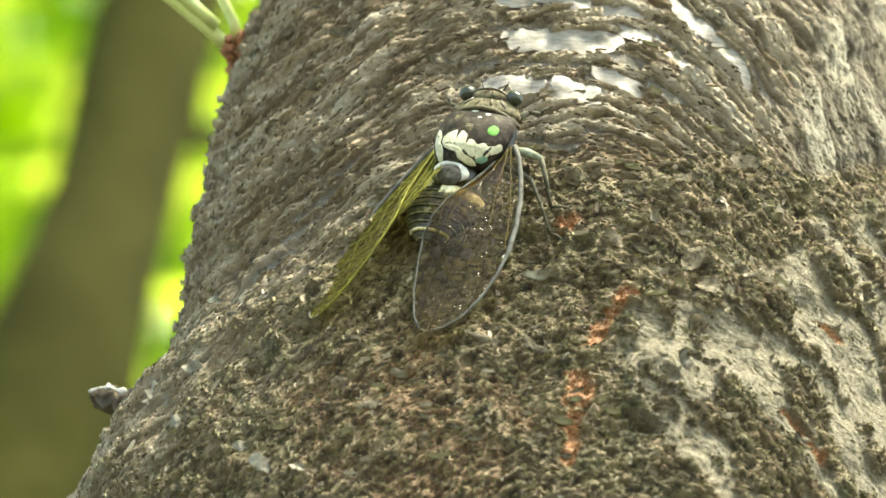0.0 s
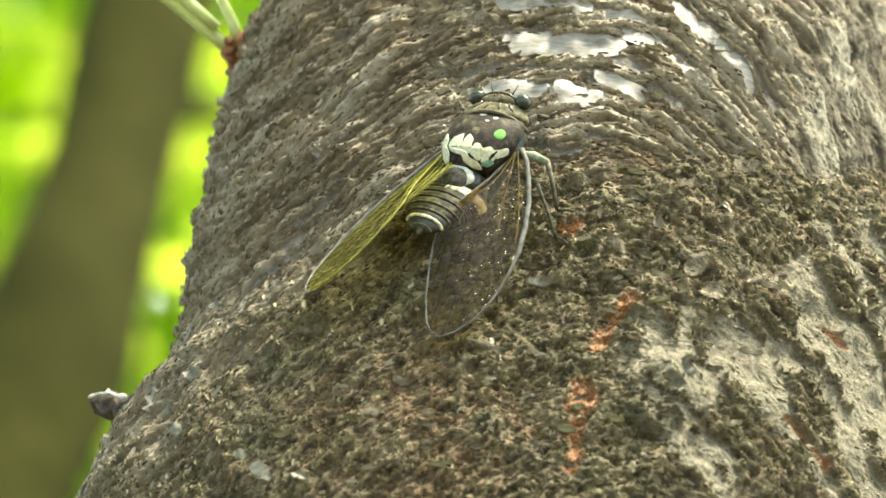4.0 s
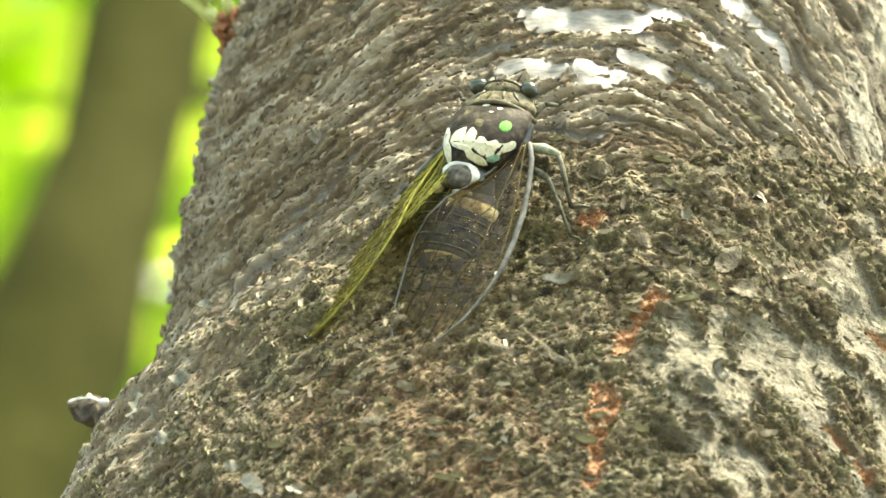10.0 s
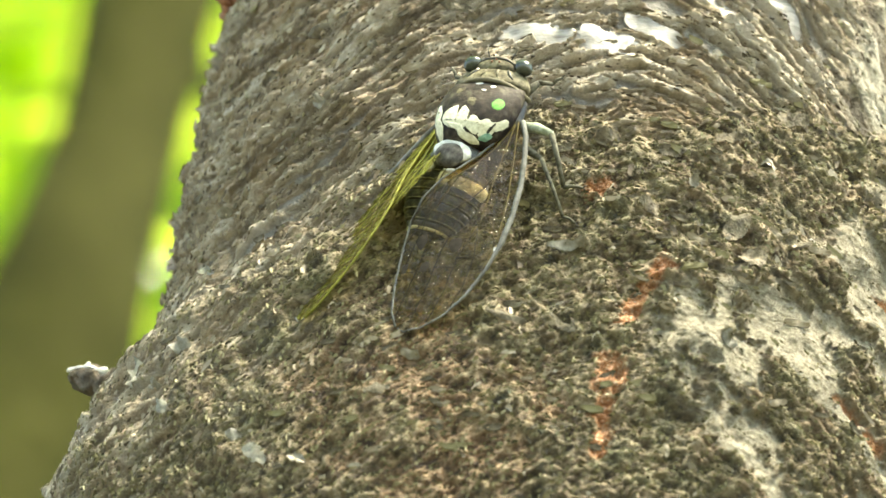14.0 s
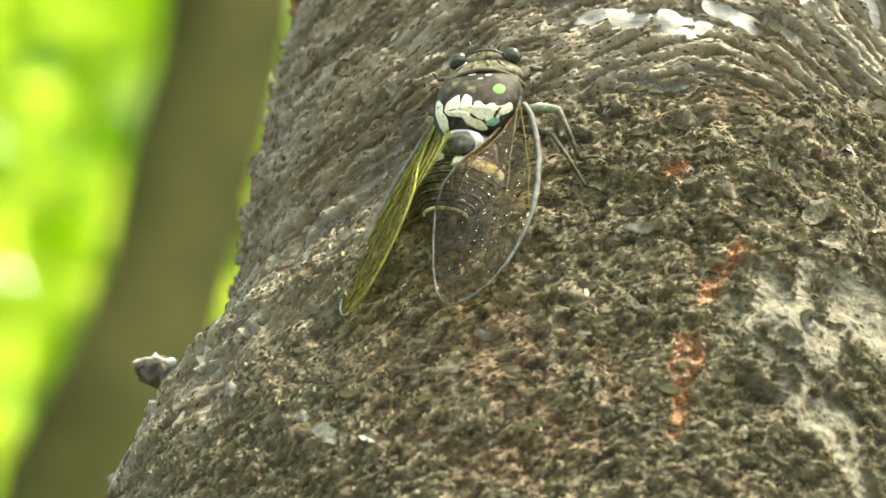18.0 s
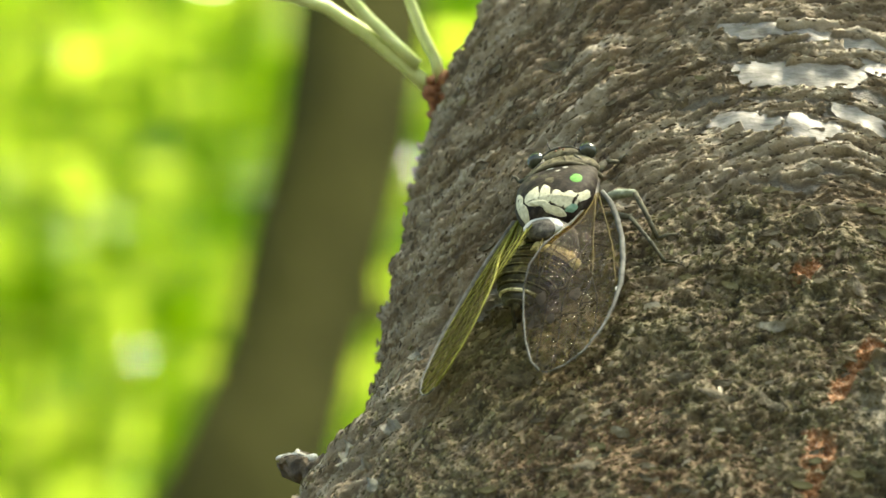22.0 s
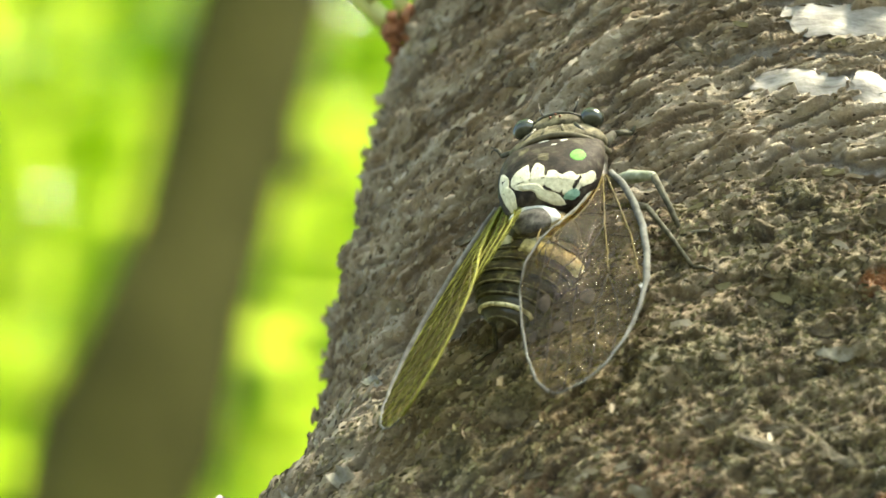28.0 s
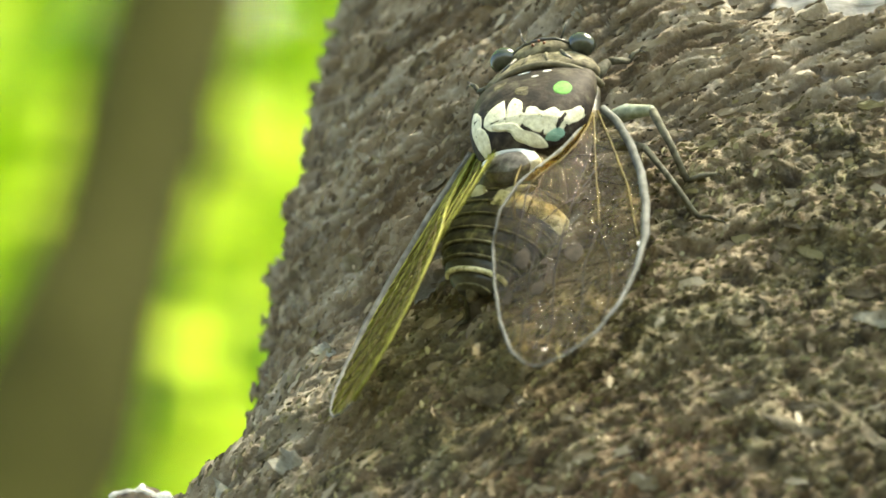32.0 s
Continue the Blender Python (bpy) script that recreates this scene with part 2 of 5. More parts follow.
def bark_relief(p, bed=False):
    """Height of the bark over the core, and the masks of its kinds; bed: the wood under it alone."""
    a, b = bark_frame(p)
    q = p * 1000
    depth = (p - BASE) @ INWARD * 1000
    near = smooth(2.44, 2.5, p[:, 2]) * (1 - smooth(2.83, 2.95, p[:, 2]))
    warp = fbm(q / 22, 3, 11)
    # growth rings arch over the trunk and fall to both sides, steeper where the limb leaves it
    ring = arch(a, b) + 1.5 * warp + 0.5 * grid_noise(q / 6, 3)
    lean = np.stack([a * 1.25, ring, depth * 0.6], -1)
    streak = fbm(lean / np.array([48, 2.4, 40]), 4, 21)
    fine = fbm(lean / np.array([13, 0.75, 13]), 3, 31, 0.65)
    crumb = 0.6 * fbm(lean / np.array([6, 2.2, 7]), 5, 41, 0.62) + 0.5 * fbm(q / 3.2, 4, 43, 0.6)
    lump = fbm(q / 11, 3, 51)
    pit = smooth(0.25, 0.6, fbm(q / 5.5, 3, 81, 0.6))
    # moss collar over the middle and the right, pale plates low on the right, bare bark high on the left
    edge = 21 + 3 * np.sin(a / 9) + 3 * warp
    moss = smooth(-34, 16, a + 0.9 * (18 - b) + 18 * lump) * smooth(3, -3, b - edge)
    pale = smooth(42, 58, a + 0.35 * (b + 30) + 9 * lump) * smooth(-8, -20, b + 6 * warp - 0.15 * (a - 50))
    pale = np.maximum(pale, smooth(92, 106, a + 8 * lump) * smooth(12, 2, b + 5 * warp))
    grit_p = fbm(q / 1.6, 3, 65, 0.65)
    diagonal = fbm(np.stack([a / 15, ring / 9.0, depth / 15], -1), 3, 61) + 0.25 * crumb
    ridge = smooth(0.05, 0.3, diagonal + 0.2 * grit_p)
    pale_bare = pale * (1 - ridge)
    limb = smooth(80, 94, a - 0.35 * (b - 20) + 4 * warp) * smooth(-2, 2, b - edge)
    upright = fbm(np.stack([a / 2.4 + 0.28 * b / 2.4 + 0.5 * warp, b / 24, depth / 24], -1), 4, 71, 0.55)
    bare = (1 - moss) * (1 - pale) * (1 - limb)
    # lifted ledges of bark: a slow rise that ends in a sharp lip, at three sizes
    def ledges(period, bend, seed, long=5.0):
        x = ring / period + bend * fbm(lean / np.array([period * long, period * 1.8, period * long]), 3, seed)
        return np.mod(-x, 1.0) - 0.5
    led = 0.5 * ledges(4.4, 1.2, 91) + 0.3 * ledges(1.9, 1.2, 95) + 0.2 * ledges(0.85, 1.2, 99)
    grit = 0.75 * fbm(lean / np.array([2.6, 0.85, 3.0]), 3, 45, 0.6) + 0.35 * fbm(q / 1.3, 2, 47, 0.6)
    base = 0.0016 * lump
    for x, y, r, up, rim in BURLS:
        d = np.hypot(a - x, (b - y) * 0.8) / r + 0.25 * crumb
        base = base + 0.001 * (up * smooth(1.1, 0.2, d) + rim * smooth(0.45, 0.0, np.abs(d - 0.8)))
    h = base - 0.0008 * pit * (1 - pale) * (1 - limb) * (1 - 0.75 * bare)
    led_b = 0.6 * ledges(3.8, 0.9, 191, 11) + 0.38 * ledges(1.7, 0.9, 195, 11) + 0.2 * ledges(0.8, 1.0, 199, 10)
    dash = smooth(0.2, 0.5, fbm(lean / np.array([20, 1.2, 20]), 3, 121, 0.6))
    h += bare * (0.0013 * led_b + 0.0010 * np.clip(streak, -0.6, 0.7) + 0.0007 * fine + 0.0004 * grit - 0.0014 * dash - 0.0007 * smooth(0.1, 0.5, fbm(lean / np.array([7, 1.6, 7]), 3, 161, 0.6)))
    shag = 0.6 - 2.2 * np.abs(fbm(q / 5.2, 3, 141)) + 0.6 * (0.6 - 2.2 * np.abs(fbm(q / 2.4 + 7, 2, 151)))
    loose = smooth(-20, 25, a + 10 * warp)
    h += moss * (1 - pale) * (0.0009 * led + 0.0006 * crumb + (0.0009 - 0.0003 * loose) * streak + 0.0003 * fine + 0.00035 * grit + (0.0002 + 0.0004 * loose) * shag)
    h += pale * (0.0016 * ridge + 0.0009 * ridge * crumb + 0.0009 * ridge * grit + 0.00025 * crumb + 0.0003 * grit)
    h += limb * (0.0013 * upright + 0.0003 * grit)
    h += 0.003 * moss * smooth(4, -4, b - edge + 4) * smooth(15, 40, a) - 0.001 * limb
    front = p[:, 1] < 0.03
    peel = np.zeros(len(p))
    for row in PEELS:
        peel = np.maximum(peel, smooth(1.02, 0.9, in_ellipse(a, b, row) + 0.35 * streak + 0.28 * fine) * front)
    h = h * (1 - peel) + peel * (base - 0.0015 + 0.0001 * fine)
    sap = np.zeros(len(p))
    for row in WOUNDS:
        sap = np.maximum(sap, smooth(1.15, 0.7, in_ellipse(a, b, row) + 0.3 * crumb + 0.25 * grit) * front)
    h -= 0.0008 * sap
    if bed:
        return base * (0.15 + 0.85 * near), {}
    # crumb follows the relief, so crevice shade goes into the colour with it
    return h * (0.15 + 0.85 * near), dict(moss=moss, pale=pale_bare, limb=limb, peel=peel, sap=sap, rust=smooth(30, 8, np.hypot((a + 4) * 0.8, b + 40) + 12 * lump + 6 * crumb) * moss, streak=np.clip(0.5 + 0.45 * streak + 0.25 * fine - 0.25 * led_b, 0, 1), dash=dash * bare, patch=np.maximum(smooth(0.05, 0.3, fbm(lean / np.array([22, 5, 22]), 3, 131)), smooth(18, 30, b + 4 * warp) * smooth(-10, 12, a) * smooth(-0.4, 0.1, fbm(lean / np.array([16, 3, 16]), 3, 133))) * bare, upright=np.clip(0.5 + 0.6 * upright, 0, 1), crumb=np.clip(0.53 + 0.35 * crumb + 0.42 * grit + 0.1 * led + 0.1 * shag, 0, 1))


def trunk_mesh():
    theta = np.r_[np.linspace(-1.8, 1.65, 960), np.linspace(1.65, 2 * math.pi - 1.8, 44)[1:-1]]
    z = np.r_[np.linspace(0, 2.3, 24), np.linspace(2.32, 2.47, 30), np.linspace(2.473, 2.8, 960), np.linspace(2.805, 3.1, 48), np.linspace(3.2, 4.6, 16)]
    tt, zz = np.meshgrid(theta, z)
    n, m = zz.shape
    tt, zz = tt.ravel(), zz.ravel()
    p = core(tt, zz)
    height, masks = bark_relief(p)
    p = (p + core_normal(tt, zz) * height[:, None]) * U
    idx = np.arange(n * m).reshape(n, m)
    a, b = idx[:-1], idx[1:]
    quads = np.stack([a, np.roll(a, -1, 1), np.roll(b, -1, 1), b], -1).reshape(-1, 4)
    me = bpy.data.meshes.new("trunk")
    me.vertices.add(len(p))
    me.vertices.foreach_set("co", p.ravel())
    me.loops.add(quads.size)
    me.loops.foreach_set("vertex_index", quads.ravel())
    me.polygons.add(len(quads))
    me.polygons.foreach_set("loop_start", np.arange(0, quads.size, 4))
    me.update()
    me.validate()
    me.shade_smooth()
    for name, values in masks.items():
        at = me.attributes.new(name, "FLOAT", "POINT")
        at.data.foreach_set("value", np.asarray(values, np.float32))
    return me


def bark_material():
    m = Mat("bark")
    v = m.coords(1000.0)
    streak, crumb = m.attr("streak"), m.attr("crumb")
    n1, n2 = m.noise(0.12, 6, v, 0.65), m.noise(1.7, 6, v, 0.8)
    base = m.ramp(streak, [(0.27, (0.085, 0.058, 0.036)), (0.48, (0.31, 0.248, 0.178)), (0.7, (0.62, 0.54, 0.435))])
    base = m.mix(m.ramp(n1, [(0.42, (0, 0, 0)), (0.62, (0.85, 0.85, 0.85))]), base, (0.24, 0.16, 0.085))
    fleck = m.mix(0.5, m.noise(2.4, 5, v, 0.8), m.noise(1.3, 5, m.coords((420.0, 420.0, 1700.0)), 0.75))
    # surface noise, plus crumb height: low places are darkened, shade put into the colour
    grain_and_shade = m.math("ADD", m.mix(0.5, crumb, n2), m.math("MULTIPLY", m.math("SUBTRACT", fleck, 0.5), 0.9))
    mossy = m.ramp(grain_and_shade, [(0.24, (0.02, 0.016, 0.008)), (0.46, (0.083, 0.072, 0.036)), (0.64, (0.155, 0.137, 0.074)), (0.86, (0.31, 0.28, 0.18))])
    brown = m.ramp(grain_and_shade, [(0.24, (0.035, 0.021, 0.011)), (0.47, (0.135, 0.095, 0.054)), (0.8, (0.32, 0.25, 0.165))])
    base = m.mix(m.math("MULTIPLY", m.attr("patch"), 0.85), base, m.ramp(m.mix(0.5, n2, streak), [(0.3, (0.2, 0.162, 0.115)), (0.48, (0.45, 0.395, 0.31)), (0.66, (0.7, 0.635, 0.54))]))
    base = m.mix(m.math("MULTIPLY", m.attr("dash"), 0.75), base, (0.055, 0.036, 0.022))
    base = m.mix(0.35, base, m.ramp(m.math("ADD", m.math("MULTIPLY", m.math("SUBTRACT", fleck, 0.5), 1.6), 0.5), [(0.2, (0.07, 0.05, 0.03)), (0.5, (0.26, 0.208, 0.142)), (0.8, (0.52, 0.45, 0.35))]))
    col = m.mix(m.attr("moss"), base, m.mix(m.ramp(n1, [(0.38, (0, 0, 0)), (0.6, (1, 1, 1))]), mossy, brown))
    col = m.mix(m.math("MULTIPLY", m.attr("rust"), 0.75), col, m.ramp(grain_and_shade, [(0.28, (0.04, 0.02, 0.01)), (0.5, (0.16, 0.085, 0.04)), (0.75, (0.34, 0.23, 0.14))]))
    pale = m.ramp(m.noise(0.9, 7, v, 0.8), [(0.34, (0.085, 0.07, 0.046)), (0.47, (0.19, 0.166, 0.118)), (0.66, (0.33, 0.3, 0.228))])
    col = m.mix(m.attr("pale"), col, pale)
    col = m.mix(m.attr("limb"), col, m.ramp(m.mix(0.35, m.attr("upright"), n2), [(0.3, (0.05, 0.038, 0.024)), (0.5, (0.14, 0.118, 0.083)), (0.72, (0.3, 0.275, 0.22))]))
    col = m.mix(m.attr("peel"), col, m.ramp(n2, [(0.3, (0.15, 0.13, 0.11)), (0.7, (0.29, 0.265, 0.24))]))
    col = m.mix(m.attr("sap"), col, m.ramp(n2, [(0.36, (0.08, 0.036, 0.018)), (0.46, (0.3, 0.12, 0.042)), (0.54, (0.42, 0.2, 0.09)), (0.62, (0.5, 0.39, 0.3))]))
    m.set(Base_Color=col, Roughness=m.ramp(m.attr("peel"), [(0, (0.78,) * 3), (1, (0.42,) * 3)]))
    long = m.coords((420.0, 420.0, 1500.0))
    m.bump(m.math("ADD", m.noise(1.7, 6, v, 0.78), m.math("MULTIPLY", m.noise(1.0, 5, long, 0.7), 1.3)), 1.0, 0.0008)
    return m.m


tree = tagged(new("cherry_tree"), "grey-brown cherry tree with mossy, flaking bark", "tree")
trunk = new("trunk", trunk_mesh())
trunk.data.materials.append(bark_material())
trunk.parent = tree


def on_bark(across, along, lift=0.0, bed=False):
    """Places on the bark, and their normals, for rows of millimetres across and along."""
    x, y = np.atleast_1d(np.asarray(across, float)), np.atleast_1d(np.asarray(along, float))
    th, z = np.clip((x - 27) / 90, -1.3, 1.3), 2.62 + y / 790
    for _ in range(25):
        def at(th, z):
            c = core(th, z)
            return np.stack(bark_frame(c), -1)
        f = at(th, z) - np.stack([x, y], -1)
        fu, fv = (at(th + 1e-4, z) - at(th, z)) / 1e-4, (at(th, z + 1e-4) - at(th, z)) / 1e-4
        det = fu[:, 0] * fv[:, 1] - fu[:, 1] * fv[:, 0]
        det = np.where(np.abs(det) < 1e-3, 1e-3, det)
        th = np.clip(th - np.clip((f[:, 0] * fv[:, 1] - f[:, 1] * fv[:, 0]) / det, -0.2, 0.2), -1.55, 1.55)
        z = z - np.clip((fu[:, 0] * f[:, 1] - fu[:, 1] * f[:, 0]) / det, -0.02, 0.02)
    p, n = core(th, z), core_normal(th, z)
    return (p + n * (bark_relief(p, bed)[0][:, None] + lift)) * U, n


# white peels: thin curled sheets that lie on the bark
white_peel = Mat("white_peel")
v = white_peel.coords(1000.0)
white_peel.set(Base_Color=white_peel.ramp(white_peel.noise(0.8, 7, white_peel.coords((350.0, 350.0, 1500.0)), 0.7), [(0.33, (0.1, 0.085, 0.07)), (0.45, (0.2, 0.18, 0.163)), (0.62, (0.31, 0.287, 0.272))]), Roughness=0.5)
white_peel.bump(white_peel.noise(0.9, 4, v), 0.25, 0.0004)


def peel_sheet(row, seed):
    rng = random.Random(seed)
    nu, nv = max(14, int(row[2] * 4)), 11
    us, vs = np.linspace(-1, 1, nu), np.linspace(-1, 1, nv)
    t = math.radians(row[4])
    ph = [rng.uniform(0, 6) for _ in range(6)]
    A, B, up = [], [], []
    jag = [rng.uniform(-0.07, 0.07) for _ in us]
    for v in vs:
        for i, u in enumerate(us):
            w = 0.9 * max(0.0, 1 - abs(u) ** 7) ** 0.5 * (1 + 0.12 * math.sin(4 * u + ph[0]) + 0.08 * math.sin(9 * u + ph[1] + v) + jag[i])
            e = 1 + 0.06 * math.sin(5 * v + ph[2])
            s, k = u * row[2] * 1.08 * e, v * row[3] * 1.15 * w
            A.append(row[0] + s * math.cos(t) - k * math.sin(t))
            B.append(row[1] + s * math.sin(t) + k * math.cos(t))
            up.append(-0.00095 + 0.0002 * math.sin(5 * u + ph[3]) * v)
    p, n = on_bark(A, B, 0.0, True)
    p = p + n * np.array(up)[:, None] * U
    f = [(j * nu + i, j * nu + i + 1, (j + 1) * nu + i + 1, (j + 1) * nu + i) for j in range(nv - 1) for i in range(nu - 1)]
    ob = mesh_ob("bark_peel", p, f, white_peel.m, tree, "smooth white peeled bark")
    return ob


for k, row in enumerate(PEELS):
    if row[3] > 1.3:
        peel_sheet(row, k)

# resin beads in the wounds
resin = plain("resin", (0.16, 0.06, 0.02), (0.36, 0.16, 0.065), 900, 0.5, 0.8, 0.0006)
for k, (x, y, r, _w, _t) in enumerate(WOUNDS):
    rng, r = random.Random(k), 0.8 * _w
    bm = bmesh.new()
    for _ in range(5):
        s = rng.uniform(0.2, 0.42) * r * 0.55
        pp, _n = on_bark([x + rng.uniform(-0.6, 0.6) * r], [y + rng.uniform(-0.7, 0.7) * r])
        bmesh.ops.create_icosphere(bm, subdivisions=2, radius=0.001 * s * U, matrix=Matrix.Translation(pp[0]) @ Matrix.Diagonal((1.2, 0.7, 1, 1)))
    for vert in bm.verts:
        vert.co += Vector(noise.noise_vector(vert.co * 900)) * 0.0007
    part("resin", bm, resin, tree, "orange resin")

# ---- flakes and crumbs of bark ----
def chip_material(name, stops):
    m = Mat(name)
    m.set(Base_Color=m.ramp(m.add("ShaderNodeNewGeometry").outputs["Random Per Island"], stops), Roughness=0.8)
    m.bump(m.noise(1800, 4), 0.6, 0.0003)
    return m.m


bark_chip = chip_material("bark_chip", [(0.0, (0.05, 0.037, 0.024)), (0.35, (0.14, 0.108, 0.073)), (0.65, (0.25, 0.208, 0.15)), (0.92, (0.34, 0.295, 0.23)), (1.0, (0.4, 0.36, 0.29))])
moss_chip = chip_material("moss_chip", [(0.0, (0.035, 0.028, 0.013)), (0.35, (0.105, 0.09, 0.044)), (0.65, (0.18, 0.16, 0.084)), (0.92, (0.25, 0.23, 0.132)), (1.0, (0.31, 0.285, 0.18))])


def chips(name, count, seed, sizes, where, label, material):
    """Bent scraps of bark, joined: where(a, b) gives how thick they lie."""
    rng = np.random.default_rng(seed)
    th, z = rng.uniform(-1.6, 1.45, count), rng.uniform(2.5, 2.8, count)
    p = core(th, z)
    h, masks = bark_relief(p)
    a, b = bark_frame(p)
    keep = rng.uniform(0, 1, count) < where(a, b, masks)
    th, z, p, h, moss = th[keep], z[keep], p[keep], h[keep], masks["moss"][keep]
    n = core_normal(th, z)
    c = p + n * h[:, None]
    k = len(c)
    tan = np.stack([np.cos(th), np.sin(th), 0 * th], -1)
    up = np.cross(n, tan)
    av = a[keep] - 42
    ang = np.where(av < 0, -av / 110, -av / 50) * 0.8 + rng.normal(0, 0.25, k) + moss * rng.normal(0, 0.7, k)
    d = tan * np.cos(ang)[:, None] + up * np.sin(ang)[:, None]
    e = np.cross(n, d)
    L = rng.uniform(*sizes, k)[:, None] * 1e-3
    W = L * rng.uniform(0.1, 0.16 + 0.1 * moss, k)[:, None]
    lift = rng.uniform(0.0, 0.8, k)[:, None] * W + 0.00005
    tip = rng.uniform(-0.2, 0.3, k)[:, None] * L * 0.5
    wob = lambda s: 1 + rng.uniform(-s, s, (k, 1))
    pts = [c - d * L * 0.5 * wob(0.3) - e * W * 0.5 - n * 0.0002, c - e * W * 0.6 * wob(0.4) - n * 0.0002, c + d * L * 0.5 * wob(0.3) - e * W * 0.4 + n * tip,
           c - d * L * 0.4 * wob(0.3) + e * W * 0.5 * wob(0.4) + n * lift, c + e * W * 0.7 * wob(0.4) + n * (lift + 0.0002), c + d * L * 0.45 * wob(0.3) + e * W * 0.5 * wob(0.4) + n * (lift + tip)]
    v = (np.stack(pts, 1).reshape(-1, 3)) * U
    f = []
    for i in range(k):
        o = 6 * i
        f += [(o, o + 1, o + 4, o + 3), (o + 1, o + 2, o + 5, o + 4)]
    ob = mesh_ob(name, v, f, material, tree, label, smooth=False)
    return tagged(ob, kind="stuff")


chips("loose_bark", 90000, 1, (0.6, 2.3), lambda a, b, m: 0.5 * (1 - m["moss"]) * (1 - 0.85 * m["pale"]) * (1 - m["peel"]) * (1 - 0.9 * m["sap"]) * (1 - 0.5 * m["limb"]), "small scraps of loose brown bark", bark_chip)
chips("loose_moss", 120000, 3, (0.5, 1.7), lambda a, b, m: 0.8 * m["moss"] * (1 - 0.9 * m["pale"]) * (1 - m["peel"]) * (1 - 0.9 * m["sap"]), "crumbs of olive moss and lichen", moss_chip)
chips("bark_litter", 2500, 2, (1.6, 4.0), lambda a, b, m: (0.35 + 0.45 * m["moss"]) * (1 - 0.95 * m["pale"]) * (1 - m["peel"]) * (1 - m["sap"]), "lifted scraps of bark", bark_chip)


# ---- sprout, dead stub and loose flakes ----
def at_view(origin, pts):
    """Places that lie the given millimetres across and along from an origin of the plan."""
    return [Vector((np.array(origin) + (ACROSS * x + ALONG * y) * 0.001 + np.array((0, 1, 0)) * d * 0.001) * U) for x, y, d in pts]


shoot_mat = plain("shoot", (0.5, 0.6, 0.22), (0.68, 0.76, 0.38), 300, 0.4, 0.2)
bud_mat = plain("bud_scale", (0.13, 0.045, 0.018), (0.36, 0.15, 0.065), 700, 0.7, 0.8, 0.0006)
young_leaf = leaf_material("young_leaf", (0.3, 0.45, 0.08), (0.45, 0.6, 0.14), (0.6, 0.8, 0.2))
TWIG = (-0.0846, -0.0160, 2.7122)
sprout = tagged(new("sprout"), "pale green young shoots growing from the cherry bark", "sprout")
for pts, r0, r1 in (([(0, 0, 0), (-6, 5.5, 0), (-16, 13, -1), (-26, 19, -2), (-34, 21, -3), (-46, 22, -4)], 1.9, 1.5), ([(-4, 5, -2), (-9, 9, -3), (-16, 15, -4), (-22, 21, -5), (-28, 28, -6), (-34, 36, -6)], 1.6, 1.3),
                    ([(1.5, 3, 1), (0.5, 8, 1), (-3, 15, 1), (-6, 22, 0), (-8, 30, 0), (-9, 40, 0)], 1.5, 1.2)):
    v, f = tube(at_view(TWIG, pts), [(r0 + (r1 - r0) * k / 5) * 0.001 * U for k in range(6)], 12)
    mesh_ob("shoot", v, f, shoot_mat, sprout, "smooth pale green shoot")
for x, y, dx, dy, w in ((-46, 22, -36, 14, 7), (-34, 36, -22, 30, 8), (-9, 40, -6, 38, 9)):
    verts, faces = [], []
    for i in range(13):
        s = i / 12
        hw = w * math.sin(math.pi * s ** 0.8) ** 0.8 + 0.2
        for j in range(5):
            k = j / 2 - 1
            verts.append((x + dx * s - dy / math.hypot(dx, dy) * hw * k, y + dy * s + dx / math.hypot(dx, dy) * hw * k, -4 + 2.5 * k * k - 8 * s * s))
    faces = [(i * 5 + j, i * 5 + j + 1, i * 5 + j + 6, i * 5 + j + 5) for i in range(12) for j in range(4)]
    mesh_ob("leaf", at_view(TWIG, verts), faces, young_leaf, sprout, "thin young leaf")
for k in range(28):
    rng = random.Random(k)
    a = rng.uniform(0, 6.28)
    x, y = 2.5 + 5.0 * math.cos(a) * rng.uniform(0.2, 1), -1.5 + 5.0 * math.sin(a) * rng.uniform(0.3, 1)
    bm = bmesh.new()
    bmesh.ops.create_icosphere(bm, subdivisions=2, radius=0.001 * U, matrix=Matrix.Translation(at_view(TWIG, [(x, y, rng.uniform(-2.5, 2))])[0]) @ Euler((rng.uniform(0, 3), rng.uniform(0, 3), a)).to_matrix().to_4x4() @ Matrix.Diagonal((rng.uniform(1.4, 3.2), rng.uniform(0.6, 1.4), rng.uniform(1.0, 2.2), 1)))
    for vert in bm.verts:
        vert.co += Vector(noise.noise_vector(vert.co * 900)) * 0.0004
    part("bud_scale", bm, bud_mat, sprout, "red-brown bud scale")

def at_ray(origin, pts):
    """Like at_view, with the depth along the slope of sight."""
    return [Vector((np.array(origin) + (ACROSS * x + ALONG * y) * 0.001 + np.array((0, 0.78, 0.62)) * d * 0.001) * U) for x, y, d in pts]


STUB = (-0.1108, -0.0068, 2.6039)
dead_wood = plain("dead_wood", (0.018, 0.011, 0.006), (0.11, 0.075, 0.045), 450, 0.8, 0.8, 0.0006)
stub = tagged(new("dead_stub"), "short weathered dead twig stub with splintered white end", "twig stub")
line = np.array([(-0.2, -0.4, -3, 0.9), (2.0, -1.0, -4, 2.6), (5, -1.5, -7, 3.4), (10, -2.4, -13, 3.6), (15, -3.4, -19, 3.3), (20, -4.5, -19, 3.0)]) + np.array((0, -1.3, 0, 0))
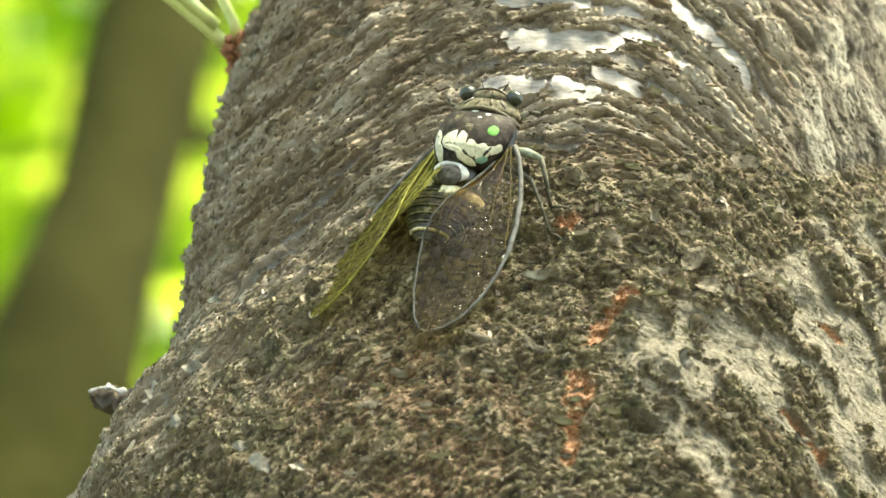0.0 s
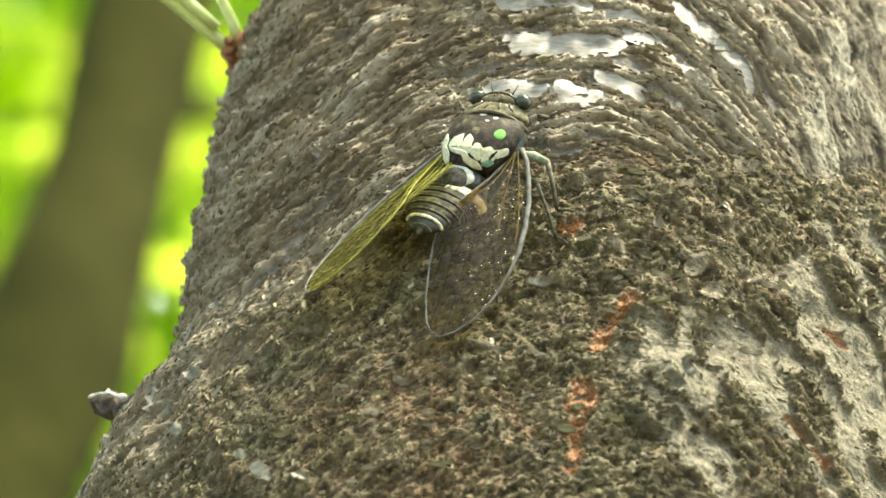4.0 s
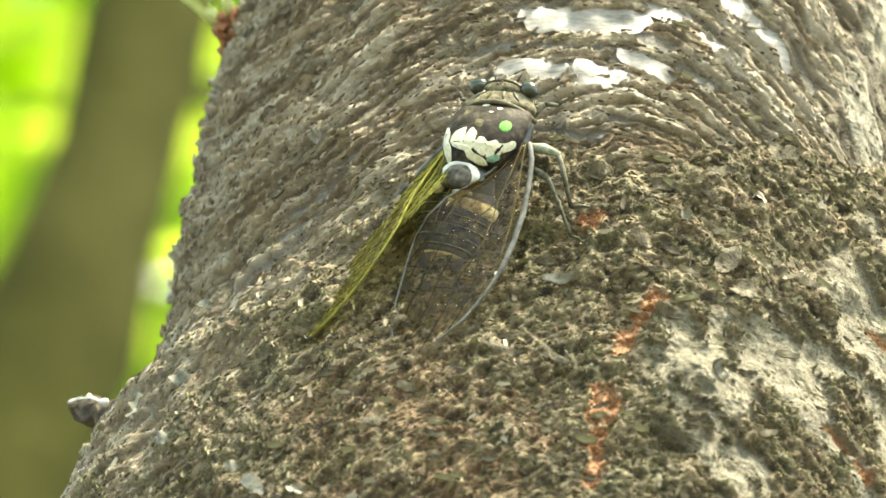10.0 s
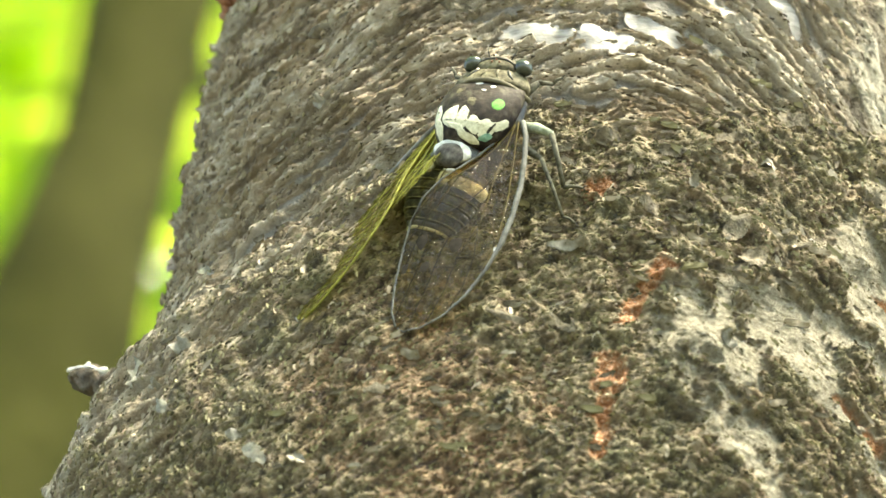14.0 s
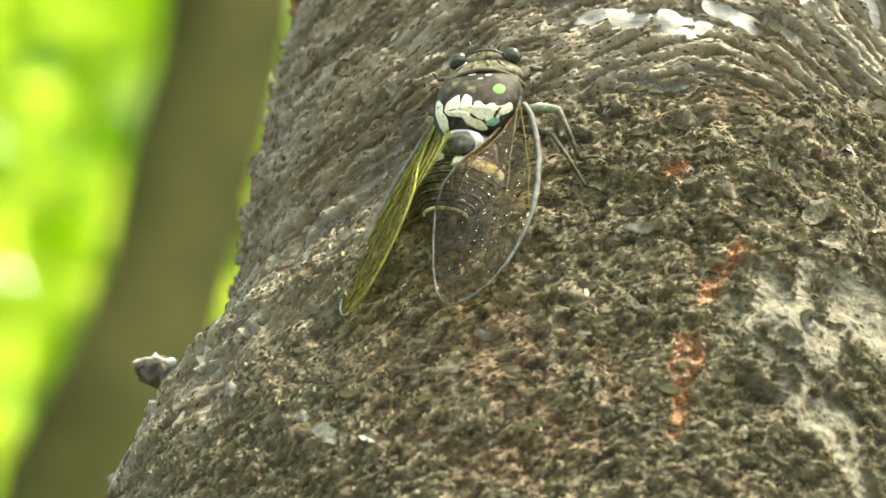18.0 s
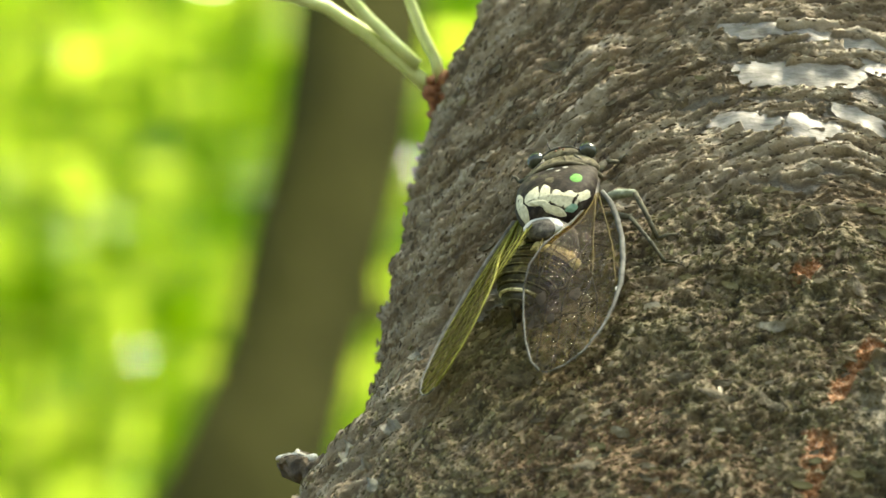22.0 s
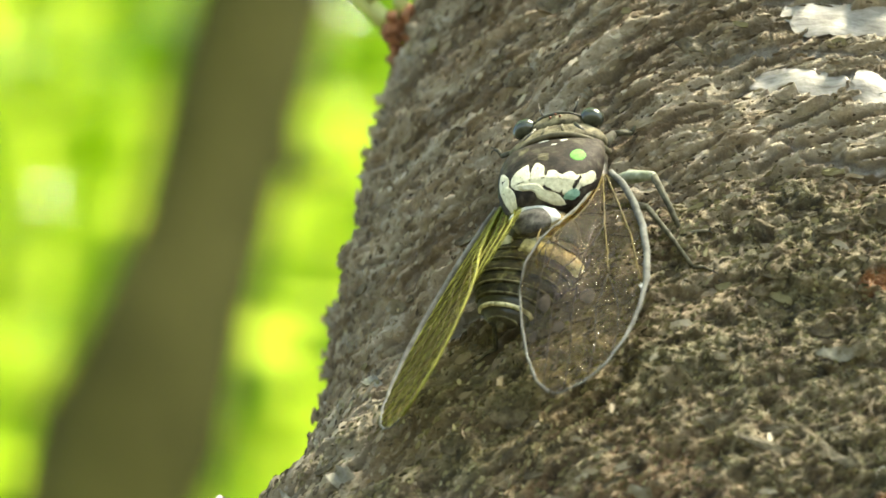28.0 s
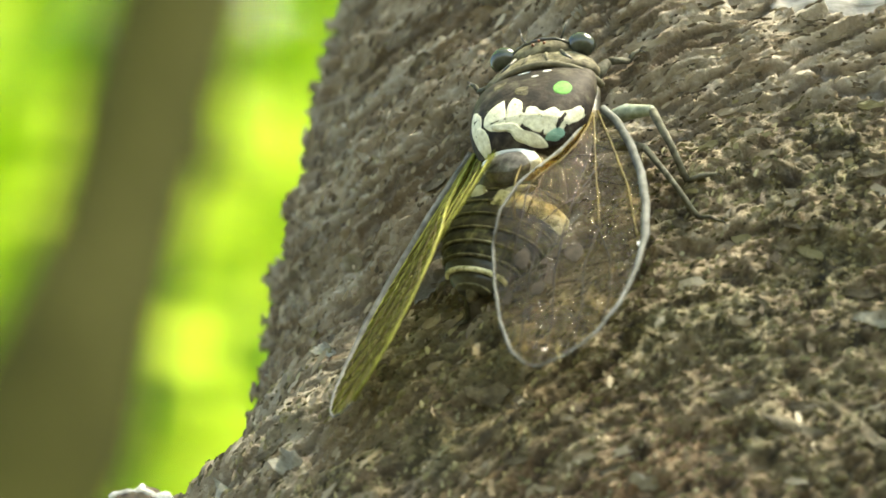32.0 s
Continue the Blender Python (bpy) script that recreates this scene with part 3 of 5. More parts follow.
wood_at = lambda x: [np.interp(x, line[:, 0], line[:, k]) for k in (1, 2, 3)]
xs = np.linspace(20, -0.1, 26)
v, f = tube(at_ray(STUB, [(x, *wood_at(x)[:2]) for x in xs]), [0.001 * U * wood_at(x)[2] for x in xs], 28)
v = [p + Vector(noise.noise_vector(p * 350)) * 0.0017 + Vector(noise.noise_vector(p * 1000)) * 0.0008 for p in v]
mesh_ob("stub_wood", v, f, dead_wood, stub)
pale_wood = plain("splinter", (0.4, 0.365, 0.33), (0.75, 0.72, 0.68), 900, 0.6, 0.6, 0.0004)
# bleached strips lie on the upper side and round the foot: from, to, lift from the middle line, width
for x0, x1, k0, k1, w in ((4.5, -1.0, 0.7, 1.2, 0.9), (3.0, 6.5, 0.9, 0.95, 1.3), (6.2, 9.8, 0.8, 0.85, 1.1), (9.4, 13.4, 0.7, 0.8, 1.0), (14.6, 15.2, 0.9, -0.8, 2.4), (13.0, 15.6, 0.8, 0.6, 1.8), (7.0, 3.0, 0.2, 0.1, 0.6)):
    path = []
    for q in range(6):
        x = x0 + (x1 - x0) * q / 5
        y, d, r = wood_at(x)
        path.append((x, y + r * (k0 + (k1 - k0) * q / 5), d - 0.5 * r))
    v, f = tube(at_ray(STUB, path), [0.0008 * U * w * q for q in (0.5, 0.85, 1.0, 0.9, 0.8, 0.4)], 9)
    mesh_ob("splinter", [p + Vector(noise.noise_vector(p * 500)) * 0.0006 + Vector(noise.noise_vector(p * 1300)) * 0.0004 for p in v], f, pale_wood, stub, "bleached splinter")

flake_mat = plain("pale_flake", (0.1, 0.088, 0.062), (0.25, 0.23, 0.185), 800, 0.6, 0.5, 0.0004)
dark_flake = plain("dark_flake", (0.05, 0.038, 0.025), (0.18, 0.15, 0.1), 800, 0.8, 0.8, 0.0006)


def flake(x, y, length, width, turn, material, label, seed):
    """A curled scrap of bark that stands off the trunk."""
    rng = random.Random(seed)
    t = radians(turn)
    A, B, up = [], [], []
    for i in range(7):
        for j in range(4):
            s, k = (i / 6 - 0.5) * length, (j / 3 - 0.5) * width * math.sin(math.pi * (0.12 + 0.76 * i / 6)) * (1 + rng.uniform(-0.2, 0.2))
            A.append(x + s * math.cos(t) - k * math.sin(t))
            B.append(y + s * math.sin(t) + k * math.cos(t))
            up.append(0.0003 + 0.0011 * (j / 3) * (0.6 + 0.4 * math.sin(i + seed)) + 0.0006 * abs(i / 6 - 0.5))
    q, n = on_bark(A, B)
    p = q + n * np.array(up)[:, None] * U
    ob = mesh_ob("bark_flake", p, [(i * 4 + j, i * 4 + j + 1, i * 4 + j + 5, i * 4 + j + 4) for i in range(6) for j in range(3)], material, tree, label)
    return ob


for k, row in enumerate([(-41.5, -54, 6, 3.6, -35), (-54.5, -14.5, 2.8, 1.8, 20), (26, -9.5, 8, 1.6, -6), (-28.5, 23.5, 2.6, 1.8, 60), (-62, -45, 3, 2.4, 30), (-46.5, -49.5, 3.2, 2, 10), (-32, -55, 2.4, 3.4, 80), (71, 8, 3, 4, 70),
                         (-17.5, 37.5, 3, 1.2, 10), (-59, -31, 4, 2, 35), (54, 4, 2.4, 2, 0), (-51, -1, 3, 1, 40), (61.5, 36, 2.5, 1.2, 0), (-8, -32, 4, 1.2, 5), (-37, 13, 2, 1.2, 30), (60, -32, 4, 1.6, -50)]):
    flake(*row, flake_mat, "pale loose bark flake", k)
for k, row in enumerate([(2, 46, 7, 1.6, -8), (6, 45, 5, 1.2, 35), (58, 57, 4, 1.5, -30), (78, 20, 7, 3, -30), (91, 28, 6, 2.4, -35), (63, -6, 6, 5, 70), (66, -14, 4, 6, 80), (16, 57, 6, 2.4, 10), (-22, 55, 8, 2, 15), (48, 33, 4, 1.6, 10), (13, -25, 9, 1.4, -10), (25, -27, 7, 1.4, -40),
                         (-15, -40, 6, 2, 8), (44, -2, 5, 2.4, -20), (76, -10, 5, 2, -40), (5, -20, 7, 1.6, 2), (-30, -20, 6, 1.6, 15), (-40, 30, 7, 1.4, 35), (-30, 40, 8, 1.4, 28), (36, 15, 6, 2, 0), (50, 12, 6, 2, -6), (62, 14, 6, 2.4, -8)]):
    flake(*row, dark_flake, "dark lifted bark flake", 50 + k)

for k, row in enumerate([(-69.5, -37.5, 6.5, 2.4, 78), (-66, -39, 3, 1.4, 20)]):
    flake(*row, flake_mat, "pale scrap beside the stub", 90 + k)

# many small curled flakes, each its own piece
flake_meshes = []
for k in range(8):
    rng = random.Random(300 + k)
    verts, faces = [], []
    for i in range(5):
        for j in range(3):
            w = 0.5 * math.sin(math.pi * (0.15 + 0.7 * i / 4)) * (1 + rng.uniform(-0.25, 0.25))
            verts.append(((i / 4 - 0.5) * 3.0 + rng.uniform(-0.2, 0.2), (j - 1) * w, 0.25 + 0.35 * (j - 0.6) * rng.uniform(0.4, 1.2) + 0.5 * (i / 4 - 0.5) ** 2))
    n = len(verts)
    verts += [(x * 0.96, y * 0.9, z - 0.3) for x, y, z in verts]
    faces = [(i * 3 + j, i * 3 + j + 3, i * 3 + j + 4, i * 3 + j + 1) for i in range(4) for j in range(2)]
    rim = [0, 3, 6, 9, 12, 13, 14, 11, 8, 5, 2, 1]
    faces += [(rim[q], rim[q - 1], rim[q - 1] + n, rim[q] + n) for q in range(12)]
    me = bpy.data.meshes.new("bark_flake")
    me.from_pydata([(x * 0.001, y * 0.001, z * 0.001) for x, y, z in verts], [], faces)
    me.materials.append((dark_flake, bark_chip, dark_flake, moss_chip)[k % 4])
    flake_meshes.append(me)
rng = np.random.default_rng(77)
fa, fb = rng.uniform(-62, 92, 260), rng.uniform(-54, 66, 260)
fp, fn = on_bark(fa, fb)
for k in range(260):
    if np.hypot(fp[k][0], fp[k][1]) > 0.098 or fp[k][1] > -0.005:
        continue
    n = Vector(fn[k])
    t = Vector((n.y, -n.x, 0)).normalized()
    t = (t if t.x > 0 else -t) + Vector((0, 0, rng.normal(0, 0.35)))
    t = (t - n * t.dot(n)).normalized()
    ob = new("bark_flake", flake_meshes[k % 8])
    ob.parent = tree
    s = rng.uniform(0.5, 1.15)
    m = Matrix((t, n.cross(t), n)).transposed().to_4x4() @ Matrix.Diagonal((s * rng.uniform(0.8, 1.5), s, s, 1))
    m.translation = fp[k]
    ob.matrix_basis = m

# limbs and crown, above
limb_bark = plain("limb_bark", (0.09, 0.07, 0.05), (0.24, 0.2, 0.16), 30, 0.85, 0.6, 0.004)
for pts, r in (([(0.04, 0.03, 2.2), (0.11, 0.05, 2.45), (0.2, 0.1, 2.9), (0.34, 0.16, 3.5), (0.55, 0.2, 4.3)], (0.045, 0.05, 0.043, 0.034, 0.014)), ([(0, 0, 3.2), (-0.25, 0.1, 3.8), (-0.6, 0.1, 4.5)], (0.035, 0.024, 0.01)),
               ([(0, 0, 3.3), (0.1, -0.25, 3.9), (0.2, -0.5, 4.6)], (0.032, 0.022, 0.01)), ([(0, 0, 3.4), (0.0, 0.4, 4.0), (-0.1, 0.8, 4.7)], (0.03, 0.022, 0.01))):
    v, f = tube([Vector(p) for p in pts], r, 16)
    mesh_ob("limb", v, f, limb_bark, tree, "rising limb")


# ---- ground, sky and far wood ----
soil = plain("soil", (0.03, 0.025, 0.012), (0.07, 0.075, 0.03), 6, 0.9, 0.5, 0.02)
ground = mesh_ob("ground", [(-300, -300, 0), (300, -300, 0), (300, 300, 0), (-300, 300, 0)], [(0, 1, 2, 3)], soil)
tagged(ground, "dim forest floor of soil and low green plants", "ground", kind="structure")

far_bark = plain("far_bark", (0.021, 0.022, 0.0055), (0.041, 0.042, 0.0115), 14, 0.85, 0.6, 0.01)
far_bark.node_tree.nodes["Principled BSDF"].inputs["Specular IOR Level"].default_value = 0.05
far = tagged(new("forest_tree"), "slender brown forest tree behind the cherry", "tree")
far.location = (-0.006, 2.87, 0)
def far_line(z):
    """The far trunk's middle at the height z: it bows where it is seen."""
    return -0.26 + 0.075 * (z - 4.35) - 0.16 * min(0.5, abs(z - 4.6)) ** 2


heights = [0.1 * k for k in range(100)]
vs, fs = tube([(far_line(z), 0.015 * math.sin(z / 0.55), z) for z in heights], [0.072 - 0.0052 * z + 0.016 * math.exp(-((z - 4.33) / 0.07) ** 2) for z in heights], 24)
vs = [p + Vector(noise.noise_vector(p * 5)) * 0.012 for p in vs]
mesh_ob("trunk", vs, fs, far_bark, far)
for x, z, dx, dz in ((-0.24, 4.56, 0.06, 0.05), (-0.12, 6.4, -0.5, 0.5), (0.0, 7.6, 0.6, 0.6), (0.06, 8.4, -0.5, 0.7)):
    vs, fs = tube([(x, 0, z), (x + dx * 0.5, 0.05, z + dz * 0.35), (x + dx, 0.1, z + dz)], [0.022, 0.016, 0.008], 10)
    mesh_ob("branch", vs, fs, far_bark, far)

# the third, palest leaf has sun glints put into its colour
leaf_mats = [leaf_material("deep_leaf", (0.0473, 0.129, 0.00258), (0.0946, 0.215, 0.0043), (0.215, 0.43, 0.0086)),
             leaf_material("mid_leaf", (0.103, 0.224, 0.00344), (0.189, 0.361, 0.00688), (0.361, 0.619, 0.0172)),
             leaf_material("sun_painted_leaf", (0.344, 0.473, 0.043), (0.516, 0.645, 0.103), (0.688, 0.817, 0.129)),
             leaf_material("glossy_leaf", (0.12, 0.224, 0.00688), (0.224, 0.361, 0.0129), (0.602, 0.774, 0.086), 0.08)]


def leaves(name, centres, size, parent, seed, material, flat=0.0):
    rng = np.random.default_rng(seed)
    c = np.asarray(centres)
    count = len(c)
    d = rng.normal(0, 1, (count, 3))
    d[:, 2] *= 1 - flat
    d /= np.linalg.norm(d, axis=1, keepdims=True)
    e = np.cross(d, rng.normal(0, 1, (count, 3)))
    e /= np.linalg.norm(e, axis=1, keepdims=True)
    s = size * rng.uniform(0.6, 1.3, (count, 1))
    v = np.stack([c - d * s, c + e * s * 0.45 - d * s * 0.15, c + d * s, c - e * s * 0.45 - d * s * 0.15], 1).reshape(-1, 3)
    return mesh_ob(name, v, [(4 * k, 4 * k + 1, 4 * k + 2, 4 * k + 3) for k in range(count)], material, parent)


rng = np.random.default_rng(5)
wood = tagged(new("far_foliage"), "sunlit bright green leaves of the wood", "foliage", kind="stuff")
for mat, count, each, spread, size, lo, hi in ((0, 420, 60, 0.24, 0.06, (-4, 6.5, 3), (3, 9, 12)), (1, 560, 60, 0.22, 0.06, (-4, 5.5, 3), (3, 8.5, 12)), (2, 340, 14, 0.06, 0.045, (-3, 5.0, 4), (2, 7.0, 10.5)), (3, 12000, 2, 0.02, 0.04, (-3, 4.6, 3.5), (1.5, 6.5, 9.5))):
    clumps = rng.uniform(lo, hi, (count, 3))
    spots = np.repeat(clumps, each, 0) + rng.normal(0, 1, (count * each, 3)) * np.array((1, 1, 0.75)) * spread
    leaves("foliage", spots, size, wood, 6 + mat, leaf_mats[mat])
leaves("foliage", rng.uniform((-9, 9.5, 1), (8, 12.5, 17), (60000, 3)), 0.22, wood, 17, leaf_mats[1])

rng = np.random.default_rng(9)
tips = np.array([(0.55, 0.2, 4.3), (-0.6, 0.1, 4.5), (0.2, -0.4, 4.6), (-0.1, 0.7, 4.7), (0, 0, 4.2)])
crown = tips[rng.integers(0, 5, 3500)] + rng.normal(0, 1, (3500, 3)) * np.array((0.4, 0.28, 0.28))
crown = crown[crown[:, 2] > 3.7]
tagged(leaves("crown", crown, 0.035, tree, 19, leaf_mats[1]), "green cherry leaves")

# unseen leaves added overhead: they cut the blue skylight and its wing reflections
light_filter_canopy = tagged(new("light_filter_canopy"), "unseen leaf layer added overhead to filter skylight", "foliage", kind="stuff")
leaves("light_filter_leaves", rng.uniform((-7, -10, 6.5), (7, 3, 9.5), (9000, 3)), 0.16, light_filter_canopy, 23, leaf_mats[0])

# ---- the cicada ----
S = 0.001 * U  # one millimetre of the insect's plan


def cuticle(name, stops, scale, rough=0.45, bump=0.25, sheen=0.0):
    m = Mat(name)
    v = m.coords(1000.0)
    m.set(Base_Color=m.ramp(m.noise(scale, 5, v, 0.6), stops), Roughness=rough)
    m.bump(m.noise(scale * 4, 4, v), bump, 0.0002)
    m.b.inputs["Sheen Weight"].default_value = sheen
    m.b.inputs["Specular IOR Level"].default_value = 0.12 if rough > 0.6 else 0.5
    return m.m


black = cuticle("black_cuticle", [(0.35, (0.012, 0.011, 0.009)), (0.62, (0.045, 0.04, 0.03)), (0.78, (0.12, 0.11, 0.085))], 1.2, 0.36)
plum = cuticle("plum_cuticle", [(0.4, (0.01, 0.008, 0.007)), (0.54, (0.028, 0.021, 0.017)), (0.72, (0.08, 0.073, 0.054))], 0.45, 0.62, 0.4)
disc_mat = cuticle("disc_cuticle", [(0.38, (0.02, 0.018, 0.017)), (0.55, (0.09, 0.083, 0.076)), (0.72, (0.26, 0.245, 0.22))], 0.5, 0.65, 0.5, 0.1)
grey_black = cuticle("grey_cuticle", [(0.4, (0.01, 0.009, 0.008)), (0.55, (0.04, 0.037, 0.023)), (0.72, (0.17, 0.16, 0.085))], 0.55, 0.62, 0.3, 0.1)
olive = cuticle("olive_cuticle", [(0.32, (0.025, 0.021, 0.013)), (0.5, (0.085, 0.074, 0.046)), (0.7, (0.2, 0.18, 0.12))], 0.7, 0.62, 0.6)
collar_mat = cuticle("collar_cuticle", [(0.3, (0.06, 0.052, 0.034)), (0.7, (0.15, 0.135, 0.095))], 1.0, 0.65, 0.3)
cream = cuticle("cream_mark", [(0.3, (0.42, 0.4, 0.28)), (0.7, (0.7, 0.68, 0.55))], 1.5, 0.65, 0.3, 0.1)
powder = cuticle("white_powder", [(0.3, (0.4, 0.39, 0.36)), (0.7, (0.66, 0.65, 0.62))], 1.1, 0.8, 0.4, 0.2)
green = cuticle("green_mark", [(0.3, (0.06, 0.2, 0.04)), (0.7, (0.15, 0.38, 0.09))], 1.2, 0.65)
teal = cuticle("teal_mark", [(0.3, (0.1, 0.22, 0.18)), (0.7, (0.22, 0.38, 0.3))], 1.2, 0.4)
band_mat = cuticle("pale_band", [(0.35, (0.06, 0.056, 0.04)), (0.7, (0.27, 0.26, 0.19))], 1.1, 0.62)
band_cream = cuticle("broad_band", [(0.38, (0.24, 0.23, 0.14)), (0.48, (0.66, 0.63, 0.46)), (0.66, (0.82, 0.8, 0.64))], 0.9, 0.65, 0.4)
ocellus_mat = cuticle("ocellus", [(0.3, (0.1, 0.03, 0.015)), (0.7, (0.2, 0.07, 0.03))], 1.0, 0.3)
eye_mat = cuticle("eye", [(0.3, (0.016, 0.019, 0.015)), (0.7, (0.05, 0.057, 0.043))], 0.7, 0.16, 0.05)
leg_mat = cuticle("leg", [(0.35, (0.03, 0.028, 0.02)), (0.65, (0.13, 0.125, 0.095))], 0.8, 0.65)
pale_leg = cuticle("pale_leg", [(0.3, (0.14, 0.16, 0.11)), (0.7, (0.34, 0.37, 0.3))], 0.8, 0.65)
vein_mat = cuticle("dark_vein", [(0.3, (0.01, 0.008, 0.005)), (0.7, (0.03, 0.022, 0.012))], 0.9, 0.7)
olive_vein = cuticle("olive_vein", [(0.3, (0.08, 0.078, 0.014)), (0.7, (0.25, 0.245, 0.05))], 0.5, 0.65)
gold_vein = cuticle("gold_vein", [(0.3, (0.03, 0.022, 0.008)), (0.7, (0.13, 0.1, 0.03))], 0.5, 0.7)
costa_mat = cuticle("grey_costa", [(0.3, (0.05, 0.05, 0.047)), (0.7, (0.17, 0.17, 0.16))], 0.5, 0.7)
smoke_mat = cuticle("smoky_spot", [(0.3, (0.015, 0.012, 0.01)), (0.7, (0.05, 0.04, 0.03))], 0.7, 0.8)


def membrane_material(name, through, skin_col, body, wet):
    """Clear skin: what passes, its own colour and how much of it shows, and its wet gloss."""
    m = Mat(name)
    v = m.coords(1000.0)
    bump = m.add("ShaderNodeBump", Strength=1.0, Distance=0.0012)
    m.link(m.noise(0.8, 3, v), bump.inputs["Height"])
    clear, gloss, film = m.add("ShaderNodeBsdfTransparent"), m.add("ShaderNodeBsdfGlossy", Roughness=0.08), m.add("ShaderNodeBsdfTranslucent")
    m.link(m.ramp(m.noise(0.22, 4, v), [(0.35, tuple(0.82 * c for c in through)), (0.65, through)]), clear.inputs["Color"])
    gloss.inputs["Color"].default_value = (0.85, 0.81, 0.83, 1)
    skin = m.add("ShaderNodeBsdfDiffuse")
    tone = m.ramp(m.noise(0.9, 5, v, 0.7), [(0.3, tuple(0.45 * c for c in skin_col)), (0.7, skin_col)])
    m.link(tone, film.inputs["Color"])
    m.link(tone, skin.inputs["Color"])
    both = m.add("ShaderNodeMixShader", Fac=0.5)
    m.link(film.outputs[0], both.inputs[1])
    m.link(skin.outputs[0], both.inputs[2])
    m.link(bump.outputs[0], gloss.inputs["Normal"])
    a, b = m.add("ShaderNodeMixShader"), m.add("ShaderNodeMixShader", Fac=wet)
    m.link(m.ramp(m.noise(0.75, 5, v, 0.72), [(0.42, (0.35 * body,) * 3), (0.62, (min(0.8, 2.6 * body),) * 3)]), a.inputs["Fac"])
    m.link(clear.outputs[0], a.inputs[1])
    m.link(both.outputs[0], a.inputs[2])
    m.link(a.outputs[0], b.inputs[1])
    m.link(gloss.outputs[0], b.inputs[2])
    m.link(b.outputs[0], m.t.nodes["Material Output"].inputs["Surface"])
    return m.m


membrane = membrane_material("wing_membrane", (0.76, 0.68, 0.48), (0.22, 0.185, 0.12), 0.12, 0.021)
hind_skin = membrane_material("hind_membrane", (0.84, 0.78, 0.64), (0.2, 0.17, 0.09), 0.04, 0.012)
amber_skin = membrane_material("amber_skin", (0.62, 0.46, 0.24), (0.2, 0.13, 0.03), 0.25, 0.01)
# the left wing's light scatter, seen edge-on, is put into this olive colour
edge_on_skin = membrane_material("edge_on_skin", (0.74, 0.7, 0.4), (0.46, 0.44, 0.12), 0.24, 0.015)
cicada = tagged(new("cicada"), "black cicada with cream marks and clear veined wings, clinging to bark", "insect")
cam.data.dof.focus_object = cicada


def loft(name, rows, material, parent, label="", n=28, wrinkle=0.0, power=2.0):
    """A closed body along y from rows of y, middle x, low z, high z, half width (mm)."""
    verts, faces = [], []
    for y, x, lo, hi, hw in rows:
        mid = lo + 0.42 * (hi - lo)
        for k in range(n):
            a = 2 * math.pi * k / n
            c, s = math.cos(a), math.sin(a)
            c, s = math.copysign(abs(c) ** (2 / power), c), math.copysign(abs(s) ** (2 / power), s)
            p = Vector((x + hw * c, y, mid + s * ((hi - mid) if s > 0 else (mid - lo))))
            if wrinkle:
                p += Vector(noise.noise_vector(p * 0.9)) * wrinkle
            verts.append(p * S)
    m = len(rows)
    for i in range(m - 1):
        for k in range(n):
            faces.append((i * n + k, (i + 1) * n + k, (i + 1) * n + (k + 1) % n, i * n + (k + 1) % n))
    faces += [tuple(range(n)), tuple(range((m - 1) * n, m * n))[::-1]]
    return mesh_ob(name, verts, faces, material, parent, label)


def rod(name, pts, radii, material, parent, label="", n=10):
    v, f = tube([Vector(p) * S for p in pts], [r * S for r in radii], n)
    return mesh_ob(name, v, f, material, parent, label)


# thorax
loft("thorax", [(12, 0, 1, 5, 7), (8, 0, 0.8, 6, 8.6), (2, 0, 0.6, 6.5, 9), (-5, -0.5, 0.8, 7, 8.2), (-13, -1.5, 1, 7, 7)], black, cicada)
MESO = [(10.4, 0, 3, 7.2, 7.6), (9.6, -0.1, 3, 8.4, 8.6), (7.5, -0.2, 3, 10.0, 9.3), (5, -0.3, 3, 11.4, 9.6), (2, -0.4, 3, 12.6, 9.6), (-1, -0.6, 3, 13.2, 9.2), (-3.5, -0.8, 3, 13.3, 8.4), (-6, -1.0, 3, 12.4, 7.0), (-7.6, -1.2, 3, 11.2, 5.2), (-8.4, -1.2, 3.5, 9.8, 3.6)]
meso = loft("mesonotum", MESO, plum, cicada, "glossy dark brown back plate", 40, 0.08)


def back_height(x, y):
    ys = [r[0] for r in MESO][::-1]
    hi, hw = np.interp(y, ys, [r[3] for r in MESO][::-1]), np.interp(y, ys, [r[4] for r in MESO][::-1])
    mid = 3 + 0.42 * (hi - 3)
    return mid + (hi - mid) * math.sqrt(max(0.02, 1 - ((x - np.interp(y, ys, [r[1] for r in MESO][::-1])) / hw) ** 2))


